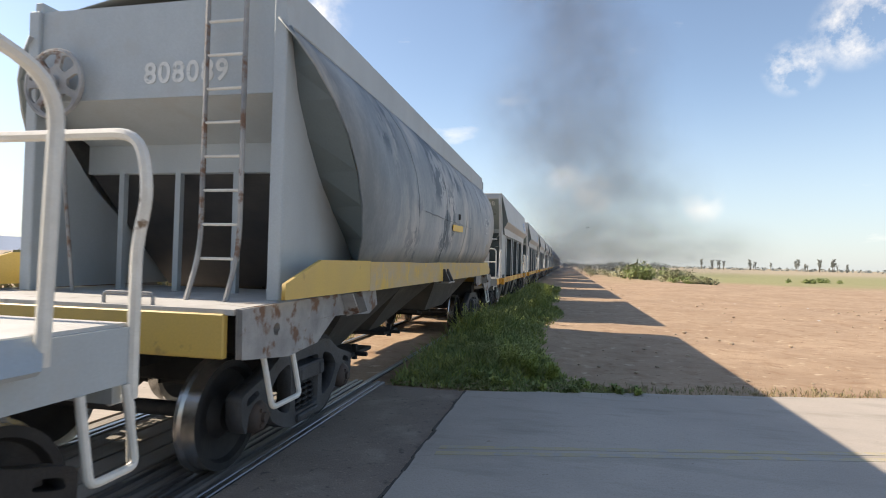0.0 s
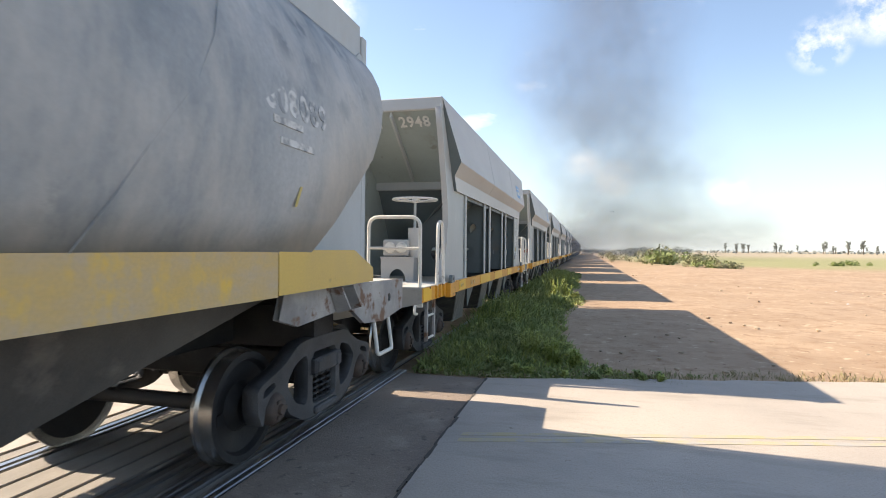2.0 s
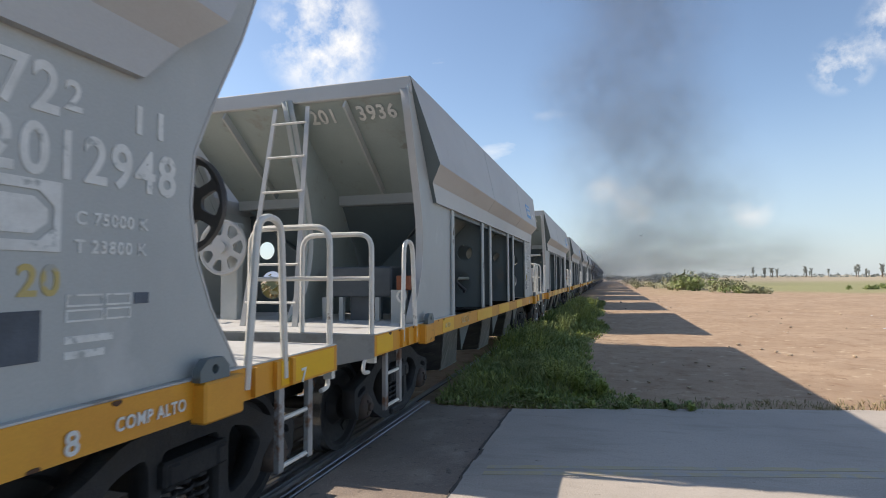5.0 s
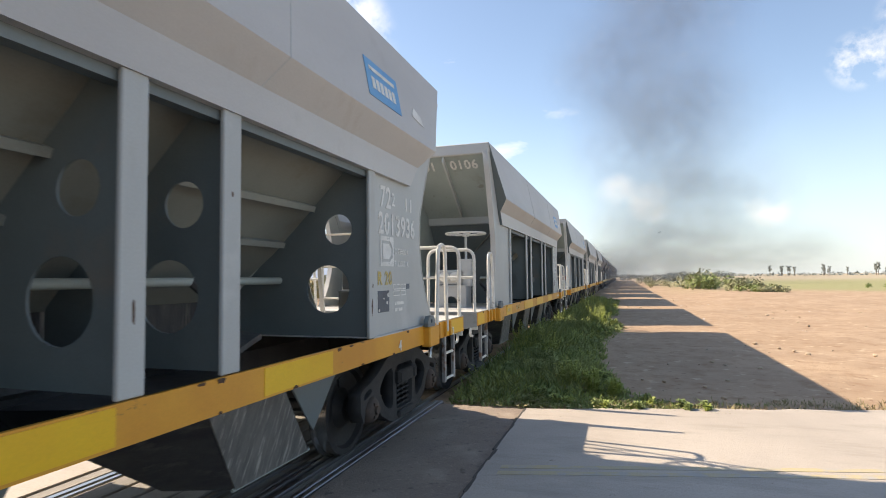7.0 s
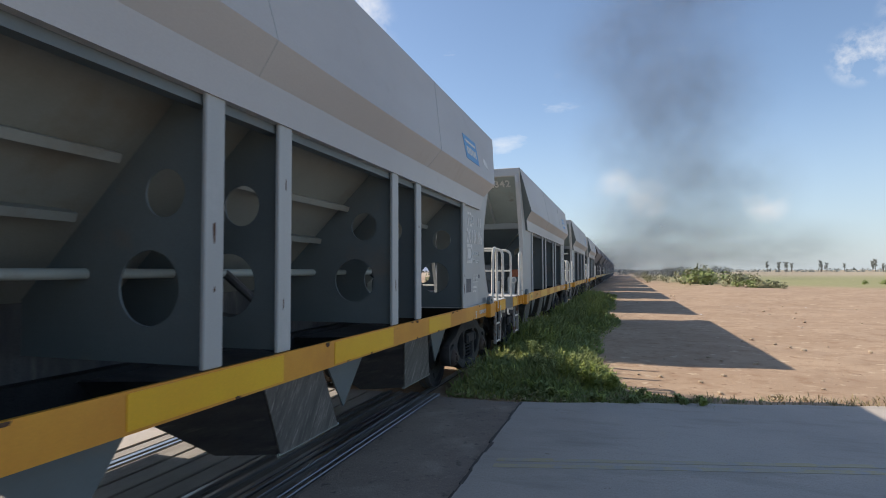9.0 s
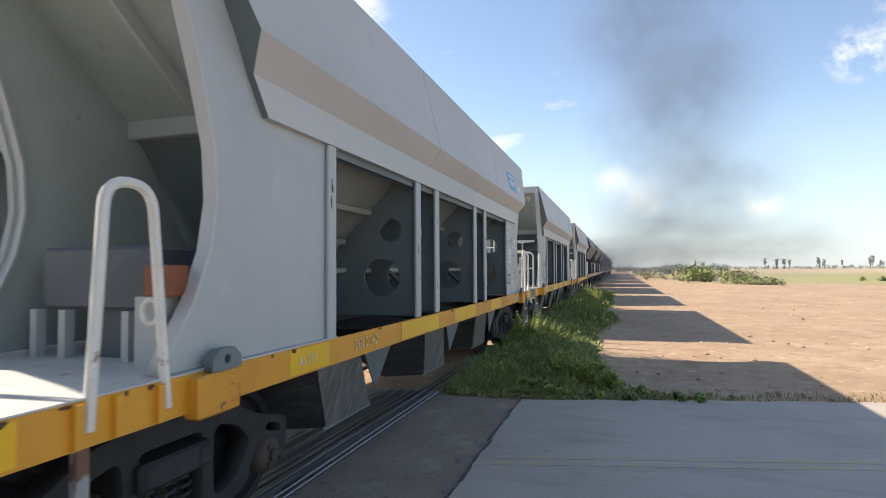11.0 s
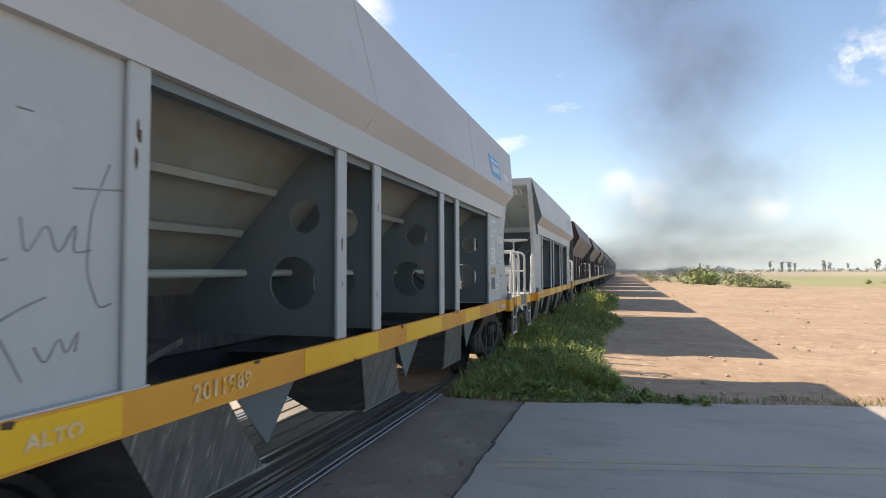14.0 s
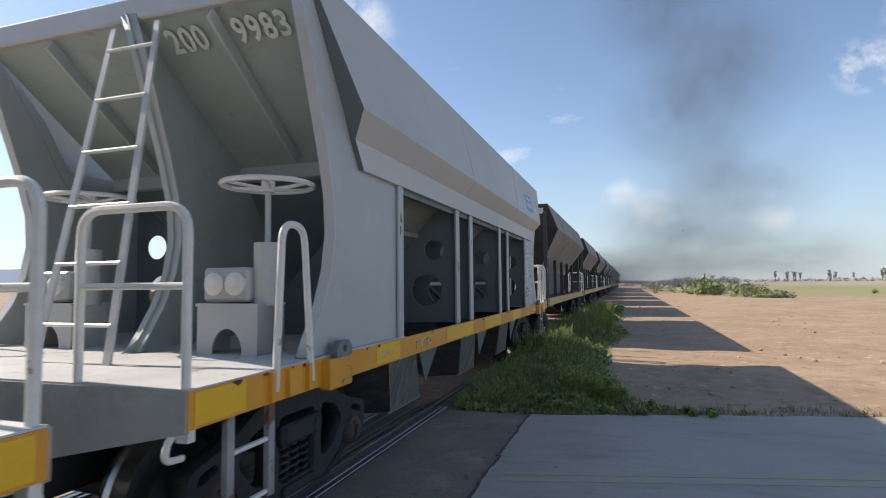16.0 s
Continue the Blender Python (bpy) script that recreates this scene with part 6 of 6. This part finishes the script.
# ---- smoke ----
def smoke_material():
    m = bpy.data.materials.new("thin grey smoke")
    m.use_nodes = True
    n, l = m.node_tree.nodes, m.node_tree.links
    n.clear()
    out, mix = n.new("ShaderNodeOutputMaterial"), n.new("ShaderNodeMixShader")
    tr, df, tl, ad = n.new("ShaderNodeBsdfTransparent"), n.new("ShaderNodeBsdfDiffuse"), n.new("ShaderNodeBsdfTranslucent"), n.new("ShaderNodeMixShader")
    df.inputs["Color"].default_value = tl.inputs["Color"].default_value = (0.27, 0.28, 0.30, 1)
    tc, sep = n.new("ShaderNodeTexCoord"), n.new("ShaderNodeVectorMath")
    sep.operation = "LENGTH"
    l.new(tc.outputs["Object"], sep.inputs[0])
    # soft from the middle of a puff to its rim, broken by noise
    fall = n.new("ShaderNodeMapRange")
    fall.interpolation_type = "SMOOTHSTEP"
    fall.inputs["From Min"].default_value, fall.inputs["From Max"].default_value = 1.0, 0.0
    l.new(sep.outputs["Value"], fall.inputs["Value"])
    oi = n.new("ShaderNodeObjectInfo")
    shift = n.new("ShaderNodeVectorMath")
    shift.operation = "ADD"
    mul = n.new("ShaderNodeMath")
    mul.operation = "MULTIPLY"
    mul.inputs[1].default_value = 40.0
    l.new(oi.outputs["Random"], mul.inputs[0])
    l.new(tc.outputs["Object"], shift.inputs[0])
    l.new(mul.outputs[0], shift.inputs[1])
    no = n.new("ShaderNodeTexNoise")
    no.inputs["Scale"].default_value, no.inputs["Detail"].default_value = 1.6, 5
    l.new(shift.outputs[0], no.inputs["Vector"])
    nr = n.new("ShaderNodeMapRange")
    nr.inputs["From Min"].default_value, nr.inputs["From Max"].default_value = 0.05, 0.85
    l.new(no.outputs["Fac"], nr.inputs["Value"])
    a = n.new("ShaderNodeMath")
    a.operation = "MULTIPLY"
    l.new(fall.outputs[0], a.inputs[0])
    l.new(nr.outputs[0], a.inputs[1])
    k = n.new("ShaderNodeMath")
    k.operation = "MULTIPLY"
    k.inputs[1].default_value = 0.72
    l.new(a.outputs[0], k.inputs[0])
    l.new(df.outputs[0], ad.inputs[1])
    l.new(tl.outputs[0], ad.inputs[2])
    l.new(k.outputs[0], mix.inputs[0])
    l.new(tr.outputs[0], mix.inputs[1])
    l.new(ad.outputs[0], mix.inputs[2])
    l.new(mix.outputs[0], out.inputs["Surface"])
    return m


def smoke():
    """Thin shells of smoke down the line; each drifts on its own."""
    mat = smoke_material()
    bm = bmesh.new()
    n = 16
    rows = []
    for i in range(n + 1):
        row = []
        for j in range(n + 1):
            r, a = 0.0004 + 0.9996 * i / n, 2 * math.pi * j / n
            u, v = r * math.cos(a), r * math.sin(a)
            row.append(bm.verts.new((u, 0.25 * noise.noise(Vector((u * 1.5, v * 1.5, 1))) - 0.12 * (u * u + v * v), v)))
        rows.append(row)
    for g, h in zip(rows, rows[1:]):
        for j in range(n):
            bm.faces.new((g[j], g[j + 1], h[j + 1], h[j]))
    puff = part("smoke_puff", bm, mat, smooth=True)
    tagged(puff, "thin drifting grey smoke over the line", "smoke", "smoke over the line")
    made = []
    # place (x, y, z), half width, half height, drift a second
    rows = [(-0.5, 78, 2.6, 7, 4.6, (0.02, 0, 0.0)), (0.5, 60, 2.2, 5, 3.2, (0.02, 0, 0.0)), (3.0, 86, 3.0, 11, 5.4, (0.05, 0, 0.0)), (9, 104, 4.2, 17, 7.5, (0.1, 0, 0.02)), (24, 112, 5, 22, 8, (0.25, 0, 0.05)), (8, 120, 11, 20, 13, (0.4, 0, 0.15)),
            (18, 128, 17, 20, 17, (0.5, 0, 0.3)), (2, 134, 24, 20, 20, (0.9, 0, 0.9)), (13, 140, 32, 22, 22, (0.9, 0, 1.2)), (-4, 146, 42, 22, 22, (1.1, 0, 1.8)),
            (10, 150, 54, 24, 22, (1.1, 0, 2.2)), (2, 156, 74, 26, 24, (1.2, 0, 2.6))]
    for i, (x, y, z, w, h, d) in enumerate(rows):
        ob = puff if i == 0 else copy_thing(puff, Matrix())
        ob.scale = (w, 4, h)
        made.append((ob, Vector((x, y, z)), Vector(d)))
    return made


# ---- build ----
ground_sheet()
paving()
track()
plants()
vegetation_far()
stones()
SMOKE = smoke()

Y0 = 16.75                       # front of the first pale hopper at the start
PITCH = 12.873
train = []
lead = tagged(lead_wagon("platform_wagon"), "blue grey wagon platform with heavy cream railings", "wagon", "train wagons")
train.append((lead, Y0 - 14.33 - 12.6))
old = tagged(curved_hopper("curved_hopper_wagon"), "dusty blue grey curved side hopper wagon with faded yellow band", "wagon", "train wagons")
train.append((old, Y0 - 13.35))
kinds = {}
for i, (number, kind, dark) in enumerate((("2012948", "wheel", True), ("2013936", "box", True), ("2010106", "wheel", True), ("2012342", "box", False), ("2011989", "wheel", True), ("2009983", "wheel", False))):
    if kind not in kinds:
        kinds[kind] = hopper_wagon("hopper_wagon", kind)
        ob = kinds[kind]
        tagged(ob, "pale grey ballast hopper wagon with orange sill and white stencilled number", "wagon", "train wagons")
    else:
        ob = copy_thing(kinds[kind], Matrix())
    train.append((ob, Y0 + PITCH * i + (0.05 if i == 4 else 0.0)))
    kinds[number] = ob
for number, dark in (("2012948", True), ("2013936", True), ("2010106", True), ("2012342", False), ("2011989", True), ("2009983", False)):
    marks(kinds[number], number, dark)
ore = tagged(ore_hopper("ore_hopper_wagon"), "black ended ore hopper wagon with dust coloured sides", "wagon", "train wagons")
for i in range(11):
    ob = ore if i == 0 else copy_thing(ore, Matrix())
    train.append((ob, Y0 + PITCH * 6 + 0.1 + 13.6 * i))


def rag_bundle():
    """A crumpled dark rag, folded over itself."""
    bm = bmesh.new()
    bmesh.ops.create_icosphere(bm, subdivisions=4, radius=1.0)
    for v in bm.verts:
        d = v.co.copy()
        k = 1 + 0.35 * noise.noise(d * 2.2) + 0.22 * abs(noise.noise(d * 5.0)) + 0.10 * noise.noise(d * 11.0)
        v.co = Vector((d.x * 0.26 * k, d.y * 0.16 * k, max(0.0, (d.z + 0.35) * 0.075 * k)))
    ob = part("rag", bm, M["rag"], smooth=True)
    return tagged(ob, "crumpled dark grey rag lying on the deck", "rag")


rag = rag_bundle()
rag.location.z = DZ


def motions():
    for ob, y in train:
        walk(ob, [(t, Matrix.Translation((0, y - s, 0))) for t, s in RUN])
    walk(rag, [(t, Matrix.Translation((0.38, Y0 + 0.85 - s, DZ))) for t, s in RUN])
    # wheels roll with the run, on the wagons that pass close by
    times = [4 * i / 30 for i in range(121)]
    for ob, y in train[:9]:
        for w in ob.children:
            if w.name.split(".")[0] == "wheelset":
                at = w.location.copy()
                walk(w, [(t, Matrix.Translation(at) @ pose(0, 0, 0, math.degrees(np.interp(t, [r[0] for r in RUN], [r[1] for r in RUN]) / WHEEL_R), 0, 0)) for t in times])
    for ob, at, drift in SMOKE:
        walk(ob, [(0.0, Matrix.Translation(at)), (8.0, Matrix.Translation(at + drift * 8)), (16.0, Matrix.Translation(at + drift * 16))])


motions()
